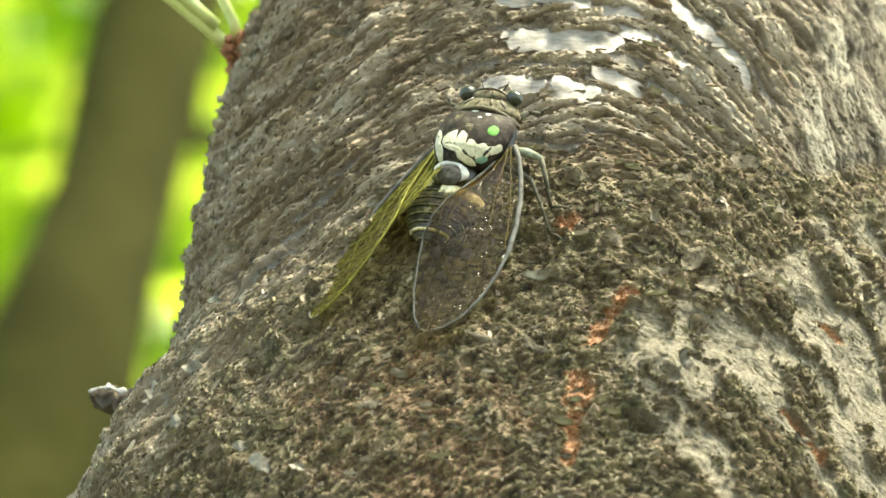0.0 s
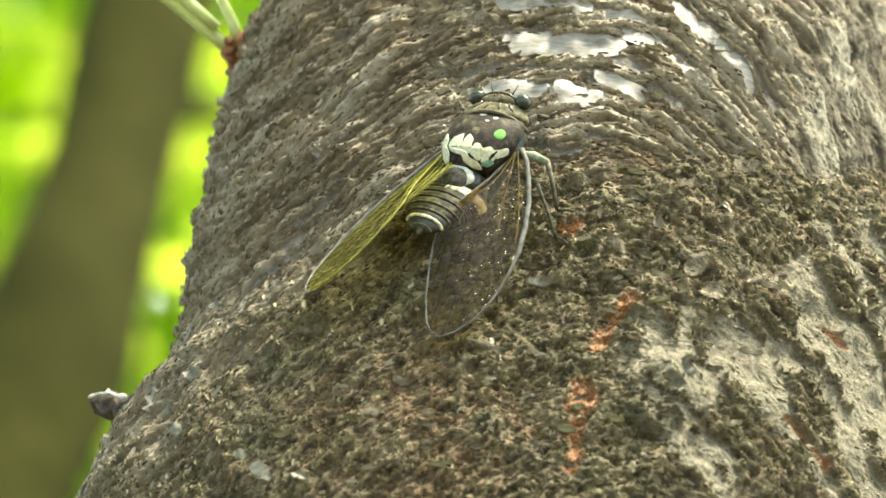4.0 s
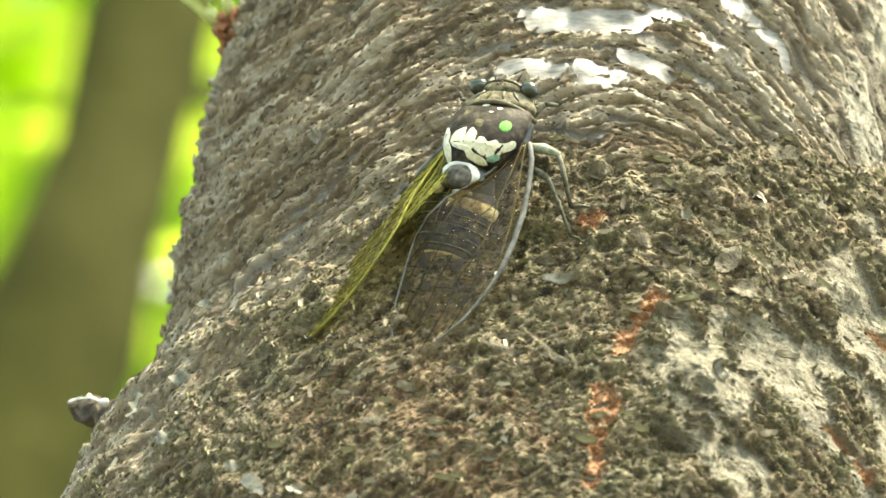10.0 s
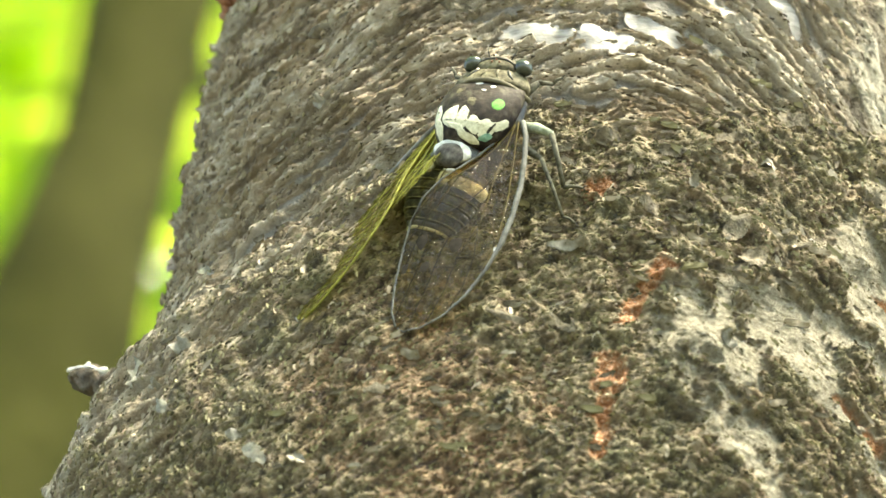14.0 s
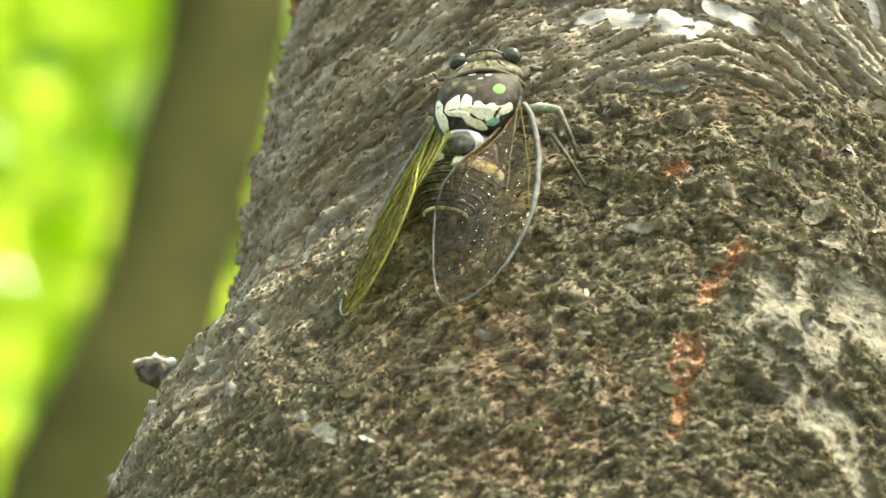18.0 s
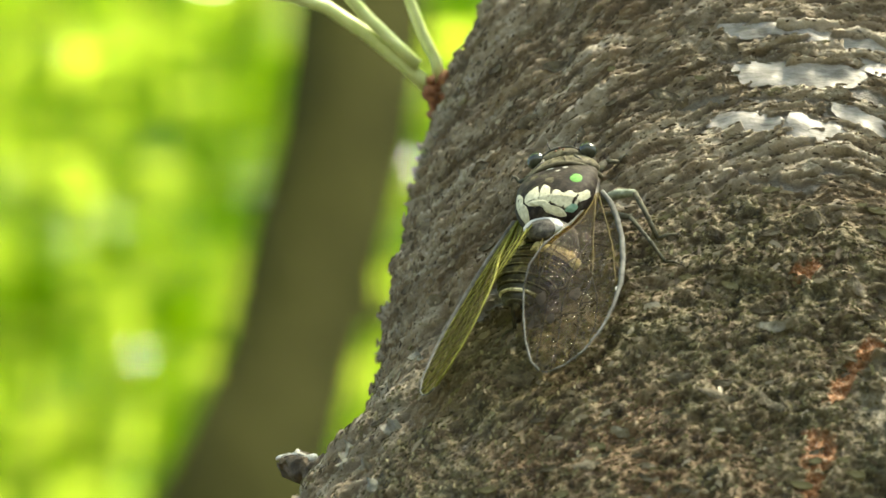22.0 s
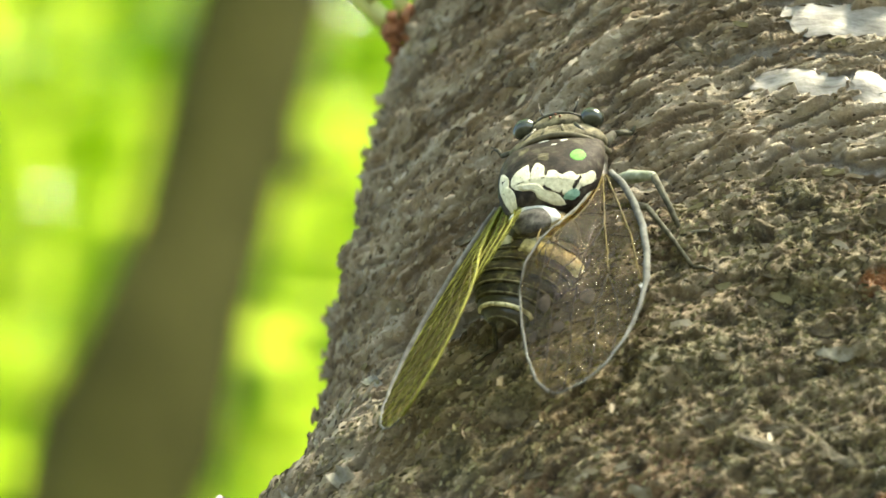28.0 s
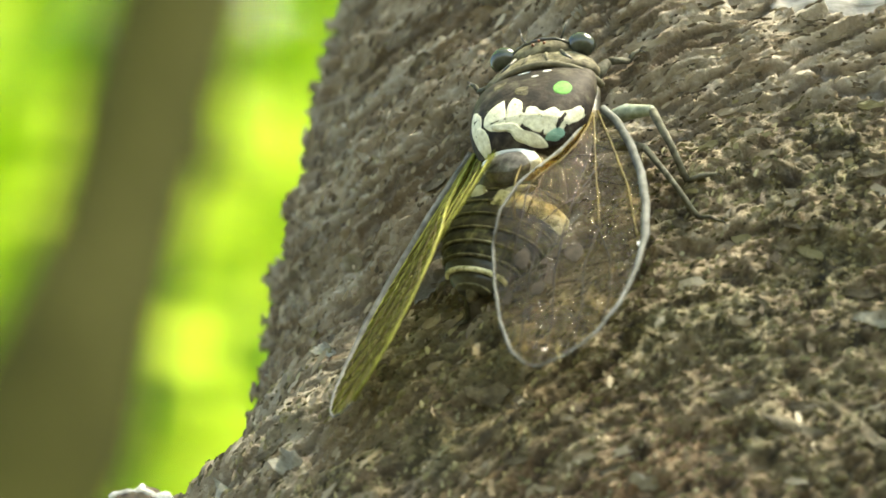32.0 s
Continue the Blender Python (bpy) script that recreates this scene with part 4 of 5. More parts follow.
def mark(name, poly, material, label, seed, lift=0.035):
    """A thin patch with the given outline that follows the back plate."""
    n, k = 6, len(poly)
    ring = []
    for q in range(k):
        p0, p1, p2, p3 = [Vector(poly[(q + d) % k]) for d in (-1, 0, 1, 2)]
        for r in range(n):
            t = r / n
            ring.append(0.5 * (2 * p1 + (p2 - p0) * t + (2 * p0 - 5 * p1 + 4 * p2 - p3) * t * t + (3 * p1 - p0 - 3 * p2 + p3) * t ** 3))
    mid = sum((Vector(p) for p in poly), Vector((0, 0))) / k
    m = len(ring)
    verts, faces = [], []
    for j, rr in enumerate((0.03, 0.35, 0.65, 0.88, 0.97, 1.03)):
        for q in range(m):
            w = rr * (1 + 0.05 * noise.noise(Vector((ring[q].x * 1.6, ring[q].y * 1.6, seed))))
            p = mid.lerp(ring[q], w)
            verts.append(Vector((p.x, p.y, back_height(p.x, p.y) + (lift, lift, lift, lift, lift * 0.6, -0.08)[j])) * S)
    for j in range(5):
        for q in range(m):
            faces.append((j * m + q, (j + 1) * m + q, (j + 1) * m + (q + 1) % m, j * m + (q + 1) % m))
    return mesh_ob(name, verts, faces, material, meso, label)


for k, poly in enumerate([[(6.3, -0.4), (7.6, 0.3), (8.6, 1.2), (8.8, 0.6), (8.0, -0.5), (7.0, -1.2)],
                          [(2.0, -0.5), (3.0, -0.4), (4.0, -1.0), (5.3, -0.4), (6.3, -0.9), (6.4, -1.9), (5.7, -2.6), (4.3, -3.2), (2.7, -3.0), (1.4, -2.3), (1.7, -1.5)],
                          [(-4.9, 0.6), (-3.0, 1.6), (-2.1, 1.2), (-1.85, -1.6), (-3.7, -1.8), (-5.2, -0.8)],
                          [(-1.4, -1.7), (-1.2, 0.4), (-0.5, 1.5), (0.8, 0.6), (1.0, -0.8), (1.5, -1.0), (0.8, -2.1), (-0.5, -2.4)],
                          [(-7.9, 2.2), (-6.2, 0.6), (-5.9, -1.2), (-5.1, -2.5), (-6.3, -3.0), (-7.3, -1.9), (-8.1, 0.2)]]):
    cx, cy = sum(p[0] for p in poly) / len(poly), sum(p[1] for p in poly) / len(poly)
    mark("cream_mark", [(cx - 0.5 + 1.13 * (x - cx), cy - 2.1 + 1.5 * (y - cy)) for x, y in poly], cream, "cream white mark", k)
mark("green_mark", [(4.6, 2.3), (5.3, 3.9), (6.5, 3.8), (7.1, 2.4), (6.5, 1.0), (5.1, 1.0)], green, "bright green mark", 21)
mark("teal_mark", [(4.2, -5.6), (5.4, -4.7), (6.0, -5.0), (4.9, -6.3), (3.4, -6.6)], teal, "dull teal mark", 22)
mark("olive_and_reflection_mark", [(-1.0, 3.0), (0.8, 2.8), (1.0, 0.8), (-0.8, 1.2)], olive, "olive mark and painted reflection", 30)
# this left one paints a lighter reflection on the plate; the one above is olive
mark("olive_and_reflection_mark", [(-5.5, 6.2), (-4.0, 6.8), (-3.4, 5.4), (-5.0, 4.4)], olive, "olive mark and painted reflection", 31)
for k, (x, y, a, b) in enumerate([(-1.3, 8.5, 1.0, 0.5), (2.6, 7.6, 0.7, 0.5), (1.2, 6.0, 0.6, 0.3)]):
    mark("pale_fleck", [(x - a, y), (x - 0.2 * a, y + b), (x + a, y + 0.3 * b), (x + 0.1 * a, y - b)], powder, "small pale fleck", 40 + k)


# raised cross, and the dusted disc behind it
mark("cross_lobe", [(-7.3, -2.6), (-5.7, -4.0), (-5.0, -5.8), (-5.4, -7.4), (-6.6, -6.8), (-7.4, -4.6)], cream, "cream raised cross lobe", 50, 0.2)
mark("cross_lobe", [(-4.6, -3.9), (-2.4, -4.2), (-0.6, -4.6), (0.9, -5.9), (2.9, -6.4), (3.4, -7.2), (1.6, -7.6), (-0.6, -6.9), (-1.6, -5.6), (-3.6, -5.0)], cream, "cream raised cross lobe", 51, 0.35)
loft("metanotum", [(-7.4, -1.4, 2, 10.4, 4.5), (-9, -1.8, 2, 11.2, 6.4), (-11, -2.2, 2, 11.2, 7.2), (-13.4, -2.3, 2, 10.2, 7.6), (-14.4, -2.3, 2, 8.6, 7)], black, cicada, "dark hind plate", 28, 0.15)
for name, x, y, z, w, l, h, turn, mat, label in (("powder_patch", -1.7, -10.2, 10.5, 4.8, 2.8, 1.2, -10, powder, "white waxy rim"), ("disc", -2.0, -11.3, 10.9, 3.7, 3.1, 1.5, -8, disc_mat, "dark grey rounded disc"), ("powder_patch", -0.4, -14.9, 9.8, 2.6, 0.8, 0.8, -6, powder, "white waxy powder"), ("powder_patch", -6.8, -13.6, 9.0, 1.5, 1.6, 1.2, 20, powder, "white waxy powder")):
    bm = bmesh.new()
    bmesh.ops.create_uvsphere(bm, u_segments=24, v_segments=14, radius=S, matrix=Matrix.Translation(Vector((x, y, z)) * S) @ Matrix.Rotation(radians(turn), 4, "Z") @ Matrix.Diagonal((w, l, h, 1)))
    for vert in bm.verts:
        vert.co += Vector(noise.noise_vector(vert.co * 700)) * 0.25 * S
    part(name, bm, mat, cicada, label)
# pronotum and head
loft("pronotum", [(9.0, 0, 2, 8.6, 9.0), (9.8, 0, 2, 8.9, 9.2), (10.6, 0, 2, 8.7, 9.0), (12, 0, 1.8, 8.2, 8.2), (13.4, 0, 1.8, 7.5, 7.2), (14, 0, 2.3, 6.8, 6.6)], olive, cicada, "olive brown neck shield", 36, 0.22)
rim = [(9.3 * math.sin(a), 9.7 - 1.9 * abs(math.sin(a)) ** 2, 3.2 + 5.95 * math.cos(a)) for a in np.linspace(-1.45, 1.45, 25)]
rod("collar", rim, [0.55] * 25, collar_mat, cicada, "smooth brown collar")
for x in (-4.5, -1.6, 1.6, 4.5):
    rod("groove_ridge", [(x * 0.8, 13.4, 7.3), (x, 12, 8.1 - 0.03 * x * x), (x * 1.25, 10.8, 8.5 - 0.045 * x * x)], [0.25, 0.4, 0.25], black if abs(x) > 2 else collar_mat, cicada)
head = loft("head", [(13.2, 0, 2.0, 7.2, 6.4), (14.4, 0, 1.6, 7.6, 6.5), (15.6, 0, 1.4, 7.5, 6.0), (16.6, 0, 1.4, 6.9, 4.8), (17.4, 0, 1.6, 6.1, 3.4), (18.0, 0, 2.2, 5.2, 1.8)], olive, cicada, "mottled olive brown head", 32, 0.2)
rod("brow", [(-4.4, 15.4, 6.5), (-2.5, 16.3, 6.9), (0, 16.7, 6.9), (2.5, 16.3, 6.9), (4.4, 15.4, 6.5)], [0.2, 0.3, 0.35, 0.3, 0.2], black, head)
for x, y in ((0, 15.4), (-0.9, 14.8), (0.9, 14.8)):
    bm = bmesh.new()
    bmesh.ops.create_uvsphere(bm, u_segments=10, v_segments=8, radius=0.26 * S, matrix=Matrix.Translation(Vector((x, y + 0.6, 7.5)) * S))
    part("ocellus", bm, ocellus_mat, head, "tiny reddish simple eye")
for sx in (-1, 1):
    bm = bmesh.new()
    bmesh.ops.create_uvsphere(bm, u_segments=24, v_segments=16, radius=S, matrix=Matrix.Translation(Vector((sx * 6.2, 15.3, 5.6)) * S) @ Matrix.Rotation(radians(-28 * sx), 4, "Z") @ Matrix.Diagonal((2.25, 1.95, 1.9, 1)))
    part("eye", bm, eye_mat, cicada, "glossy dark compound eye")
    rod("antenna", [(sx * 2.6, 17.2, 5.4), (sx * 3.4, 18.7, 6.0), (sx * 3.8, 20.6, 6.2)], [0.22, 0.12, 0.04], black, cicada, "", 6)

# abdomen, one plate behind the other
AX = -2.2
AB = [(-13.2, 9.2, 8.5), (-15.6, 9.6, 9.1), (-18, 9.5, 9.2), (-20.3, 9.1, 8.9), (-22.6, 8.5, 8.3), (-24.8, 7.7, 7.4), (-26.8, 6.7, 6.2), (-28.6, 5.5, 4.7), (-30.2, 4.0, 2.6)]
for k in range(8):
    (y0, z0, w0), (y1, z1, w1) = AB[k], AB[k + 1]
    lo = 0.8 + 0.12 * k
    rows = [(y0 + 0.9, AX, lo + 0.5, z0 - 0.6, w0 - 0.7), (y0, AX, lo, z0 - 0.05, w0 - 0.05), (y0 * 0.4 + y1 * 0.6, AX, lo, (z0 + z1) / 2 + 0.25, (w0 + w1) / 2 + 0.25), (y1 + 0.1, AX, lo, z1 + 0.2, w1 + 0.25), (y1 - 0.3, AX, lo + 0.2, z1 - 0.15, w1 - 0.1)]
    if k == 0:
        abdomen = loft("abdomen", rows, grey_black, cicada, "black abdomen with thin pale bands", 36, 0.05)
    else:
        loft("segment", rows, grey_black if k < 6 else black, abdomen, "", 36, 0.05)
    arc = [(AX + (w1 + 0.32) * math.sin(a), y1 + 0.15, lo + 0.42 * (z1 + 0.2 - lo) + 0.58 * (z1 + 0.32 - lo) * math.cos(a)) for a in np.linspace(-1.6, 1.6, 23)]
    rod("band", arc, [0.42 if k == 6 else 0.2 if k > 3 else 0.14] * 23, band_cream if k == 6 else band_mat, abdomen, "pale hind rim", 8)
    if k == 1:
        verts = []
        for yy, up in ((y1 + 2.7, -0.1), (y1 + 2.3, 0.55), (y1 + 1.0, 0.75), (y1 - 0.2, 0.6), (y1 - 0.5, -0.1)):
            for q in range(25):
                a = -0.1 + 1.7 * q / 24
                lift = up + 0.12 * noise.noise(Vector((yy * 1.3, q * 0.9, 3))) - (0.6 if q in (0, 24) else 0)
                verts.append(Vector((AX + (w1 + 0.1 + lift) * math.sin(a), yy + 0.25 * noise.noise(Vector((q * 0.7, yy, 9))), lo + 0.42 * (z1 - lo) + 0.58 * (z1 + lift - lo) * math.cos(a) + 0.12)) * S)
        mesh_ob("broad_band", verts, [(r * 25 + q, r * 25 + q + 1, r * 25 + q + 26, r * 25 + q + 25) for r in range(4) for q in range(24)], band_cream, abdomen, "broad mottled cream band")
rod("tail", [(AX, -29.6, 2.6), (AX, -31, 2.4), (AX, -31.8, 2.2)], [1.4, 0.9, 0.3], olive, abdomen)


# legs: side, hip, knee, ankle, toe
def leg(rows, thick, femur_mat):
    hip, knee, ankle, toe = [Vector(r) for r in rows]
    mid = hip.lerp(knee, 0.5) + Vector((0, 0.3, 0.5))
    femur = rod("leg", [hip, mid, knee], [thick, thick * 1.15, thick * 0.7], femur_mat, cicada, "jointed leg gripping the bark")
    rod("tibia", [knee, knee.lerp(ankle, 0.5) + Vector((0.2, 0, 0.15)), ankle], [thick * 0.62, thick * 0.5, thick * 0.46], leg_mat, femur, "dark shin")
    rod("tarsus", [ankle, ankle.lerp(toe, 0.5) + Vector((0, 0.3, 0.2)), toe], [thick * 0.42, thick * 0.36, thick * 0.25], leg_mat, femur, "dark foot")
    for s in (-0.5, 0.5):
        rod("claw", [toe, toe + Vector((0.5 * math.copysign(1, toe.x), s, 0.2)), toe + Vector((0.9 * math.copysign(1, toe.x), s * 1.3, -0.5))], [0.16, 0.12, 0.03], black, femur, "", 6)


leg([(9, 2, 2.5), (18.4, -1.4, 6.4), (22.4, -11.6, 0.8), (27.0, -11.2, 0.7)], 1.1, pale_leg)
leg([(8, -3, 2.5), (17.0, -7.0, 4.8), (24.4, -19.0, 0.8), (28.0, -20.4, 0.6)], 0.85, leg_mat)
leg([(6, 9, 2.0), (9.5, 13.5, 2.6), (12.0, 14.5, 0.8), (13.6, 16.5, 0.6)], 1.0, leg_mat)
leg([(-8, 5, 2.5), (-10.6, 6.5, 2.6), (-11.6, 1.0, 0.8), (-13.0, 0, 0.6)], 1.1, leg_mat)
leg([(-6, -7, 2.0), (-12, -16, 4.2), (-11.0, -30, 0.8), (-14.5, -32, 0.6)], 0.85, leg_mat)
leg([(-6, 9, 2.0), (-9.5, 13, 2.6), (-12, 14.5, 0.8), (-13.5, 16.5, 0.6)], 1.0, leg_mat)

# ---- wings ----
W = 1.25
OUT = [(0, 1.2), (3, 3.4), (8, 5.8), (14, 8.0), (20, 9.4), (26, 10.2), (32, 10.0), (38, 8.9), (43, 6.6), (46, 3.8), (47.6, 0.8), (46.9, -1.2), (44.3, -3.3), (39, -5.3), (33, -6.7), (27, -7.5), (22, -7.2), (17.5, -5.4), (14, -3.6), (9, -1.8), (4, -0.8), (0, -0.4)]
VEINS = [(0.26, 1, [(0.5, 0.6), (8, 3.6), (16, 6.6), (22, 8.2), (26, 9.2)]), (0.22, 1, [(1, 0.2), (7, 1.4), (13, 2.4), (19, 3.6), (24, 4.4)]),
         (0.2, 0, [(24, 4.4), (30, 6.6), (36, 7.4), (41, 7.2)]), (0.2, 0, [(24, 4.4), (31, 3.6), (38, 4.4), (45, 4.2)]), (0.2, 0, [(13, 2.4), (19, 1.0), (25, 0.6), (32, 0.4), (39, 1.0), (47, 1.0)]),
         (0.2, 0, [(19, 1.0), (24, -1.6), (31, -2.4), (38, -2.4), (46.6, -2.2)]), (0.22, 1, [(1, 0.1), (7, -0.4), (13, -1.8), (18, -4.0)]), (0.2, 0, [(18, -4.0), (24, -4.2), (31, -4.8), (38, -5.2), (44, -5.2)]),
         (0.2, 0, [(18, -4.0), (22, -5.8), (26, -7.4), (29, -8.4)]), (0.2, 0, [(24, -4.2), (30, -6.4), (35, -7.8)]), (0.22, 1, [(0.5, -0.1), (5, -0.8), (10, -1.9), (15, -3.9)]),
         (0.16, 0, [(30, 6.6), (31, 3.6)]), (0.16, 0, [(27, 4.0), (28.5, 0.6)]), (0.16, 0, [(33, 3.5), (34, 0.4)]), (0.16, 0, [(27, 0.6), (29, -2.2)]), (0.16, 0, [(35, 0.3), (35.5, -2.8)]),
         (0.16, 0, [(28, -2.2), (29, -5.4)]), (0.16, 0, [(36, -2.9), (36.5, -6.2)]), (0.16, 0, [(18, -4.2), (20.5, -0.4)]), (0.14, 0, [(8, 1.6), (8.6, 3.6)]), (0.14, 0, [(15, 2.8), (16, 6.4)]), (0.14, 0, [(10, 2.0), (11, -2.0)])]


def wing_rise(s, w):
    """How far the wing bulges from its plane over the back."""
    return 3.4 * math.exp(-(((s - 19) / 13) ** 2)) * smooth(4.0, -5.0, w) + 0.9 * math.exp(-((w / 8) ** 2)) * math.sin(min(1.0, s / 47) * math.pi) + 0.12 * math.sin(s * 1.3) * math.cos(w * 1.7)


def inside(s):
    """The low and high edge of the wing at s."""
    up = [p for p in OUT[:11]]
    dn = [p for p in OUT[10:]][::-1]
    return np.interp(s, [p[0] for p in dn], [p[1] for p in dn]), np.interp(s, [p[0] for p in up], [p[1] for p in up])


def wing(side):
    """A forewing: its mesh lies in length, width and rise; the other side is its mirror."""
    bulge = 1.0 if side > 0 else 0.3  # the left wing is folded flat
    place = lambda s, w, d=0.0: Vector((s, w, side * (bulge * wing_rise(s, w) + d))) * S * W
    ns, nw = 60, 22
    verts, faces = [], []
    for i in range(ns + 1):
        s = 47.1 * (1 - (1 - i / ns) ** 1.4)
        lo, hi = inside(s)
        for j in range(nw + 1):
            verts.append(place(s, lo + (hi - lo) * j / nw))
    for i in range(ns):
        for j in range(nw):
            a = i * (nw + 1) + j
            faces.append((a, a + 1, a + nw + 2, a + nw + 1) if side > 0 else (a, a + nw + 1, a + nw + 2, a + 1))
    skin = membrane if side > 0 else edge_on_skin
    fore = mesh_ob("forewing", verts, faces, skin, cicada, "clear forewing with dark veins" if side > 0 else "clear forewing with its edge-on olive look painted in")
    for r, kind, pts in VEINS:
        fine = []
        for (s0, w0), (s1, w1) in zip(pts, pts[1:]):
            fine += [(s0 + (s1 - s0) * q / 5, w0 + (w1 - w0) * q / 5) for q in range(5)]
        fine.append(pts[-1])
        fine = [(s, max(w, inside(s)[0] + 0.1)) for s, w in fine]
        v, f = tube([place(s, w, 0.05) for s, w in fine], [r * S * W * 0.5] * len(fine), 6)
        mesh_ob("vein", v, f, (gold_vein if side > 0 else olive_vein) if kind else (vein_mat if side > 0 else gold_vein), fore)
    # slanting ribs between the left wing's long veins thicken its painted edge-on look
    for q in range(26 if side < 0 else 0):
        s0 = 2.0 + 1.55 * q
        lo, hi = inside(s0)
        line = [place(s0 + 4.2 * i / 6, lo + (hi - lo) * (0.04 + 0.9 * i / 6) * min(1, 0.6 + s0 / 30), 0.1) for i in range(7) if s0 + 4.2 * i / 6 < 46]
        if len(line) > 2:
            v, f = tube(line, [0.075 * S * W] * len(line), 5)
            mesh_ob("fine_vein", v, f, gold_vein if q % 3 == 0 else olive_vein, fore)
    # amber field behind the last long vein
    verts = []
    for i in range(19):
        s = 0.8 + 16.4 * i / 18
        top = np.interp(s, [0, 1, 7, 13, 18], [0.2, 0.1, -0.4, -1.8, -4.0])
        lo = inside(s)[0]
        for j in range(4):
            verts.append(place(s, lo + 0.1 + (top - lo - 0.1) * j / 3, 0.03))
    mesh_ob("clavus", verts, [(4 * i + j, 4 * i + j + 4, 4 * i + j + 5, 4 * i + j + 1) for i in range(18) for j in range(3)], amber_skin if side > 0 else edge_on_skin, fore, "amber brown field at the base")
    edge = [OUT[k] for k in range(12)]
    fine = []
    for (s0, w0), (s1, w1) in zip(edge, edge[1:]):
        fine += [(s0 + (s1 - s0) * q / 4, w0 + (w1 - w0) * q / 4) for q in range(4)]
    v, f = tube([place(s, w, 0.08) for s, w in fine], [S * W * (0.52 if s < 27 else 0.4 - 0.013 * (s - 27)) for s, w in fine], 8)
    mesh_ob("costa", v, f, costa_mat, fore, "thick grey front edge")
    hind = OUT[11:]
    v, f = tube([place(s, w, 0.03) for s, w in hind], [S * W * 0.22] * len(hind), 6)
    mesh_ob("hind_edge", v, f, costa_mat if side > 0 else olive_vein, fore, "thin pale hind edge")
    for s, w, a, b in () if side < 0 else ((28.6, 2.2, 1.5, 1.1), (30, -3.6, 1.5, 1.0), (34.5, -1.2, 1.1, 0.9), (35.6, -4.8, 1.0, 0.7), (27.5, 9.7, 0.5, 0.25)):
        ring = [place(s + a * math.cos(q) * (1 + 0.2 * math.sin(3 * q)), w + b * math.sin(q), 0.12) for q in np.linspace(0, 6.0, 14)]
        mesh_ob("smoky_spot", [place(s, w, 0.16)] + ring, [(0, k + 1, (k + 1) % 14 + 1) for k in range(14)], powder if w > 9 else smoke_mat, fore, "white fleck" if w > 9 else "smoky brown spot")
    # hind wing: a shorter skin under the fore one
    verts, faces = [], []
    for i in range(25):
        s = 1 + 24 * i / 24
        hw = 6.4 * math.sin(math.pi * min(1, (i + 1.2) / 25.6)) ** 0.7
        for j in range(9):
            verts.append(place(s, -4.5 * min(1, s / 10) + hw * (j / 4 - 1), -0.55))
    for i in range(24):
        for j in range(8):
            a = i * 9 + j
            faces.append((a, a + 1, a + 10, a + 9))
    mesh_ob("hindwing", verts, faces, hind_skin if side > 0 else skin, fore, "short clear hindwing")
    for w0 in ((-2.0, 1.5) if side > 0 else (-4.4, -2.0, 0.5, 3.0)):
        v, f = tube([place(1 + 22 * q / 8, -4.5 * min(1, (1 + 22 * q / 8) / 10) + w0 * math.sin(math.pi * (q + 0.8) / 9.6) ** 0.7, -0.5) for q in range(9)], [0.13 * S * W] * 9, 6)
        mesh_ob("hind_vein", v, f, gold_vein if side > 0 else olive_vein, fore)
    return fore


right_wing, left_wing = wing(1), wing(-1)

# seconds, turn round the trunk, height in the plan, heading, lean across, lean along (degrees)
CLIMB = [(0.0, -11.11, 2.6225, 14.47, -6.99, -6.81),
         (3.0, -11.11, 2.6225, 14.47, -6.99, -6.81),
         (4.0, -10.05, 2.6227, 16.12, -10.69, -5.55),
         (6.5, -10.46, 2.6219, 15.18, -10.75, -6.13),
         (9.0, -10.86, 2.6210, 14.25, -10.80, -6.71),
         (14.0, -12.76, 2.6167, 15.15, -9.57, -6.51),
         (14.5, -13.09, 2.6163, 15.64, -8.66, -7.10),
         (16.5, -18.46, 2.6160, 13.59, -2.93, -5.82),
         (17.0, -20.33, 2.6170, 12.41, 2.28, -5.15),
         (17.5, -22.30, 2.6172, 11.82, 2.99, -5.08),
         (18.0, -23.96, 2.6169, 1.44, 5.00, -4.50),
         (18.5, -26.21, 2.6184, -2.03, 9.85, -2.77),
         (19.0, -27.96, 2.6200, -0.20, 9.31, -1.53),
         (20.0, -30.14, 2.6219, -0.63, 10.54, 0.42),
         (23.0, -33.35, 2.6239, -2.96, 9.61, 0.19),
         (24.0, -33.01, 2.6236, -3.26, 8.87, -0.48),
         (28.0, -33.65, 2.6242, -2.28, 12.16, 0.41),
         (31.0, -33.57, 2.6231, -1.62, 8.83, -0.02),
         (32.0, -33.77, 2.6233, -1.42, 8.83, 0.18)]
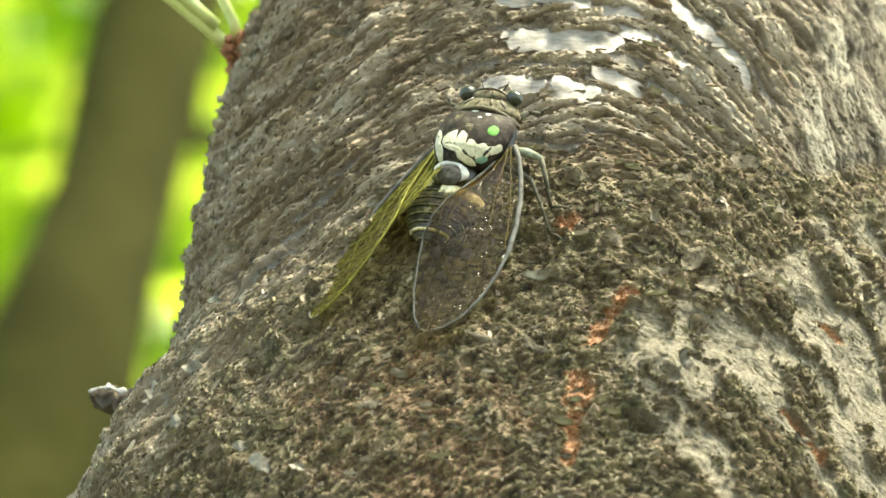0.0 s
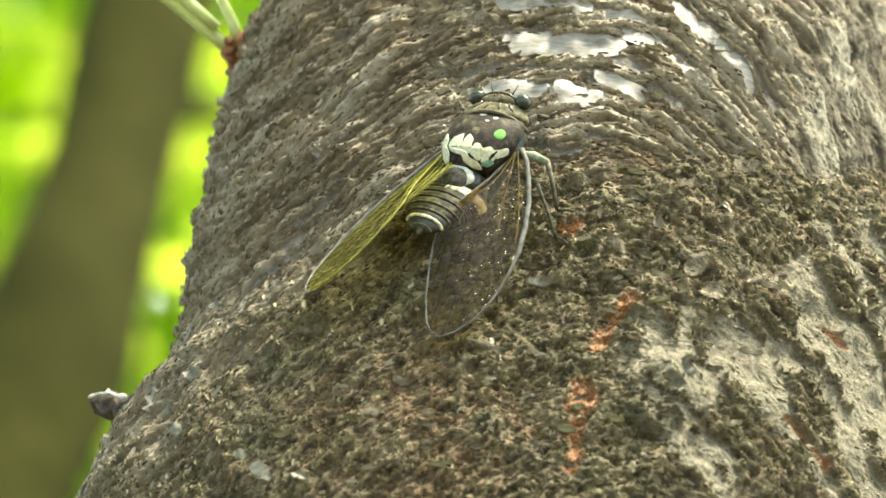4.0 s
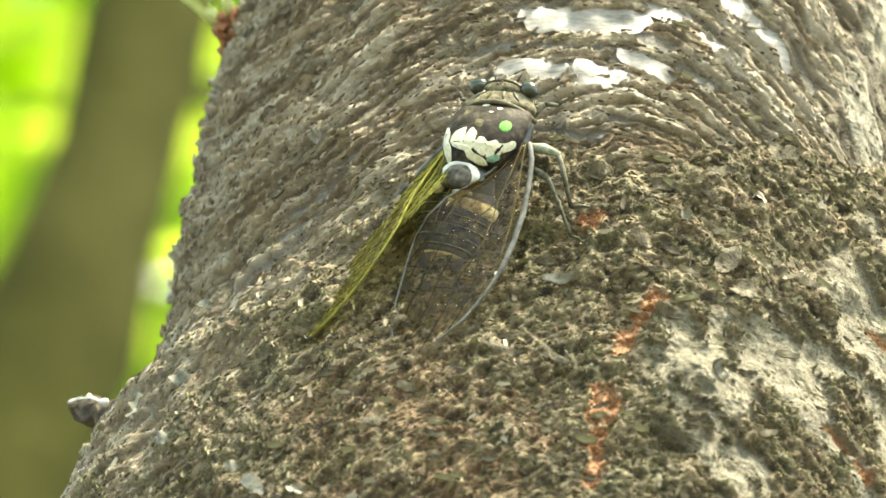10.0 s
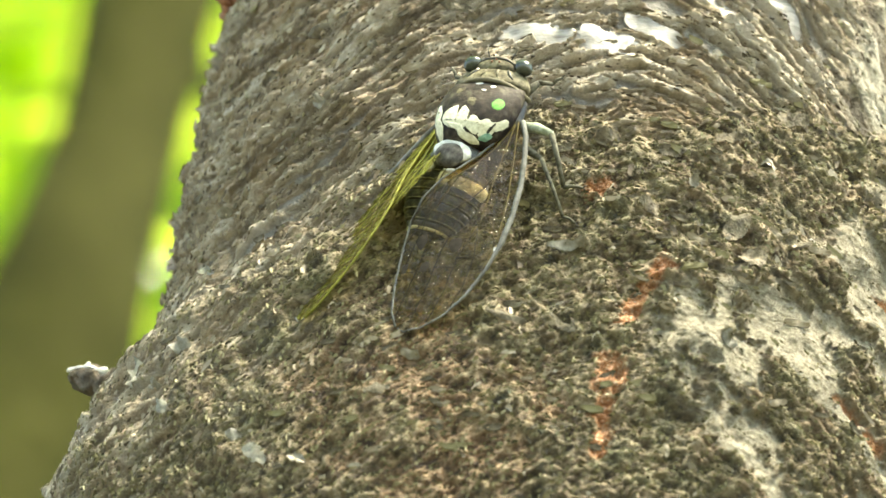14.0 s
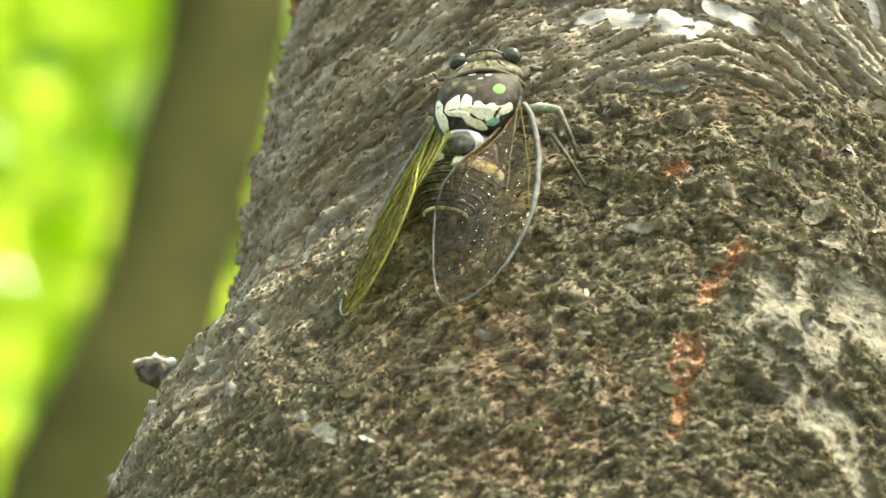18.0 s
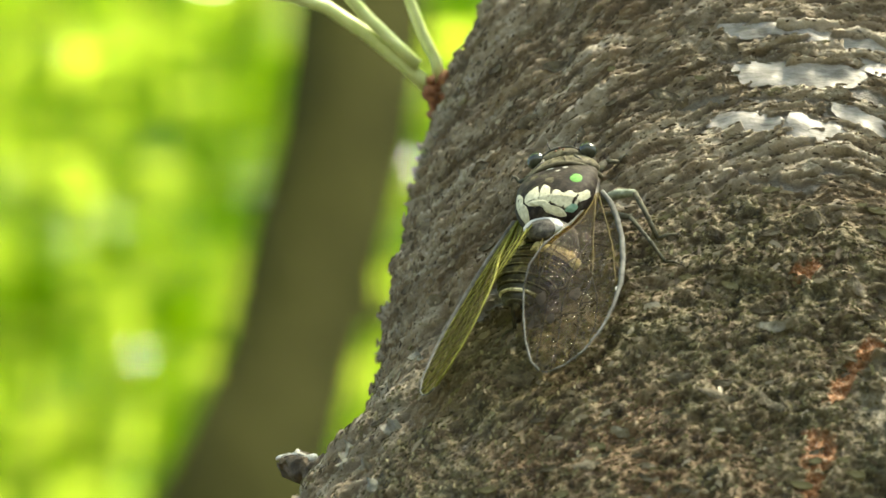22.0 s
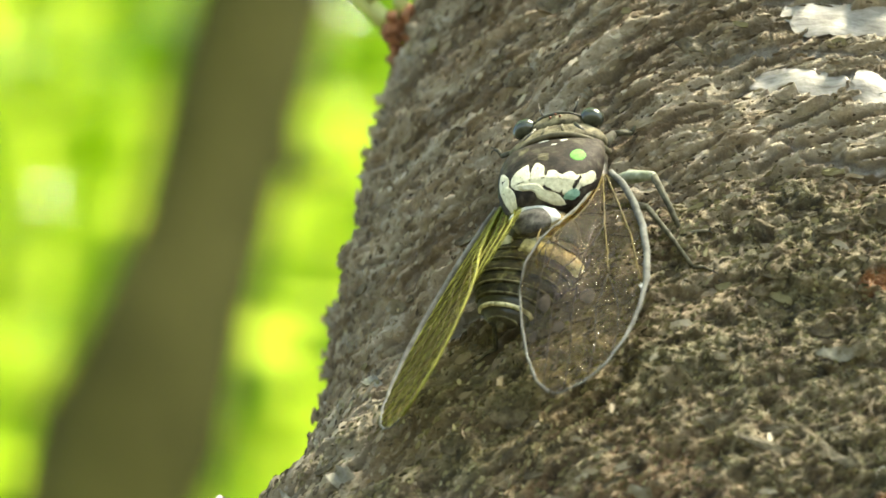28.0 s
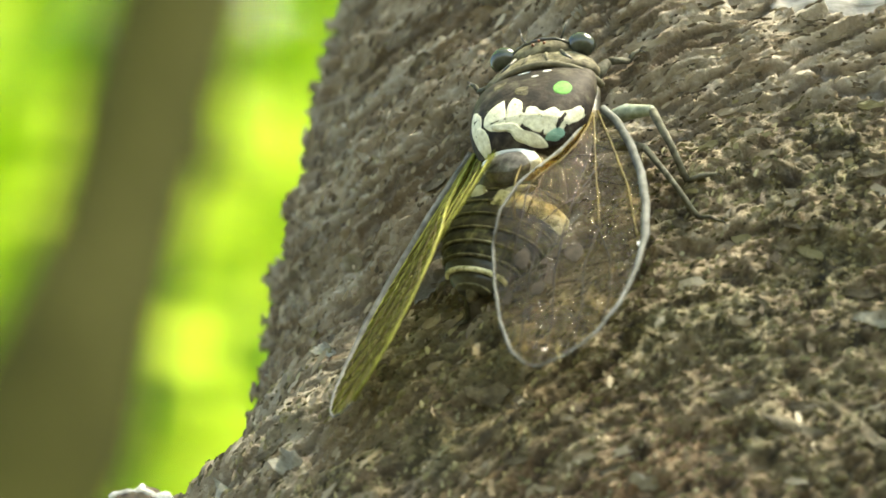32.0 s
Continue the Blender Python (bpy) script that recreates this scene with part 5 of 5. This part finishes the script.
# seconds, turn vectors of the right and the left wing
BEATS = [(0.0, -0.149, -0.856, 0.008, -0.143, -0.102, 0.230),
         (2.0, -0.144, -0.895, 0.016, -0.135, -0.100, 0.234),
         (3.0, -0.142, -0.920, 0.020, -0.129, -0.099, 0.237),
         (4.0, -0.123, -0.879, 0.061, -0.329, -0.120, 0.220),
         (4.2, -0.129, -0.882, 0.079, -0.345, -0.120, 0.241),
         (5.2, -0.141, -0.876, 0.060, -0.301, -0.113, 0.257),
         (6.5, -0.146, -0.840, -0.047, -0.249, -0.107, 0.253),
         (7.5, -0.146, -0.804, -0.149, -0.212, -0.102, 0.244),
         (9.0, -0.165, -0.797, -0.178, -0.145, -0.092, 0.268),
         (14.0, -0.161, -0.843, -0.091, -0.125, -0.084, 0.243),
         (14.5, -0.166, -0.852, -0.072, -0.136, -0.085, 0.233),
         (16.5, -0.146, -0.790, 0.057, -0.156, -0.085, 0.247),
         (17.0, -0.155, -0.932, -0.003, -0.163, -0.087, 0.207),
         (17.5, -0.182, -0.910, -0.011, -0.180, -0.089, 0.171),
         (18.0, -0.196, -0.906, -0.074, -0.180, -0.088, 0.198),
         (18.5, -0.227, -0.897, -0.134, -0.157, -0.084, 0.268),
         (19.0, -0.185, -0.885, -0.077, -0.181, -0.089, 0.206),
         (20.0, -0.171, -0.875, -0.092, -0.154, -0.085, 0.233),
         (23.0, -0.189, -0.761, -0.021, -0.192, -0.090, 0.256),
         (24.0, -0.196, -0.757, -0.001, -0.218, -0.094, 0.246),
         (28.0, -0.209, -0.838, 0.049, -0.211, -0.092, 0.218),
         (31.0, -0.216, -0.749, 0.042, -0.211, -0.095, 0.214),
         (32.0, -0.214, -0.734, 0.056, -0.214, -0.093, 0.211)]


def climb(phi, h, psi, lean, rise):
    """The insect's pose on the trunk."""
    phi, psi = radians(phi), radians(psi)
    out, across, up = Vector((math.sin(phi), -math.cos(phi), 0)), Vector((math.cos(phi), math.sin(phi), 0)), Vector((0, 0, 1))
    z = (out + math.tan(radians(lean)) * across + math.tan(radians(rise)) * up).normalized()
    y = math.cos(psi) * up + math.sin(psi) * across
    y = (y - z * y.dot(z)).normalized()
    x = y.cross(z)
    m = Matrix((x, y, z)).transposed().to_4x4()
    m.translation = (out * 0.0900 + up * (h + 0.0011)) * U
    return m


def beat(v, side, roll=0):
    """A wing's pose on the thorax from its turn vector."""
    c, s = math.cos(radians(45)), math.sin(radians(45))
    rest = Matrix(((0, c, s), (-1, 0, 0), (0, -s, c)))
    v = Vector(v)
    m = Matrix.Rotation(v.length, 3, v.normalized()) @ rest
    at = Vector((8.73, 1.74, 5.36)) * S
    if side < 0:
        m = m @ Matrix.Rotation(radians(roll), 3, "X")
        m = Matrix.Diagonal((-1, 1, 1)) @ m @ Matrix.Diagonal((1, 1, -1))
        at = Vector((-10.6, 1.0, 3.0)) * S
    m = m.to_4x4()
    m.translation = at
    return m


def motions():
    walk(cicada, [(t, climb(*row)) for t, *row in CLIMB])
    walk(right_wing, [(t, beat(v[:3], 1)) for t, *v in BEATS])
    fold = lambda t: float(np.interp(t, [0, 3, 4, 7, 9, 14, 18, 20, 24, 28, 32], [-1, -1, 4, 0, 2, 3, -2, 2, 4, 1, 1]))
    walk(left_wing, [(t, beat(v[3:], -1, fold(t))) for t, *v in BEATS])
    # the abdomen lifts while it sings
    root = pose(AX * S, -13 * S, 5 * S)
    curl = ((0, -20, -2), (3.0, -20, -2), (3.5, -36, -10), (6.5, -36, -10), (7.1, -6, -5), (9, 0, -5), (14, -5, -8), (16.5, -12, -8), (18, -15, -10), (20, -16, -15), (23, -14, -21), (28, -12, -20), (32, -10, -21))
    walk(abdomen, [(t, root @ pose(0, 0, 0, lift, 0, turn) @ root.inverted()) for t, lift, turn in curl])


motions()
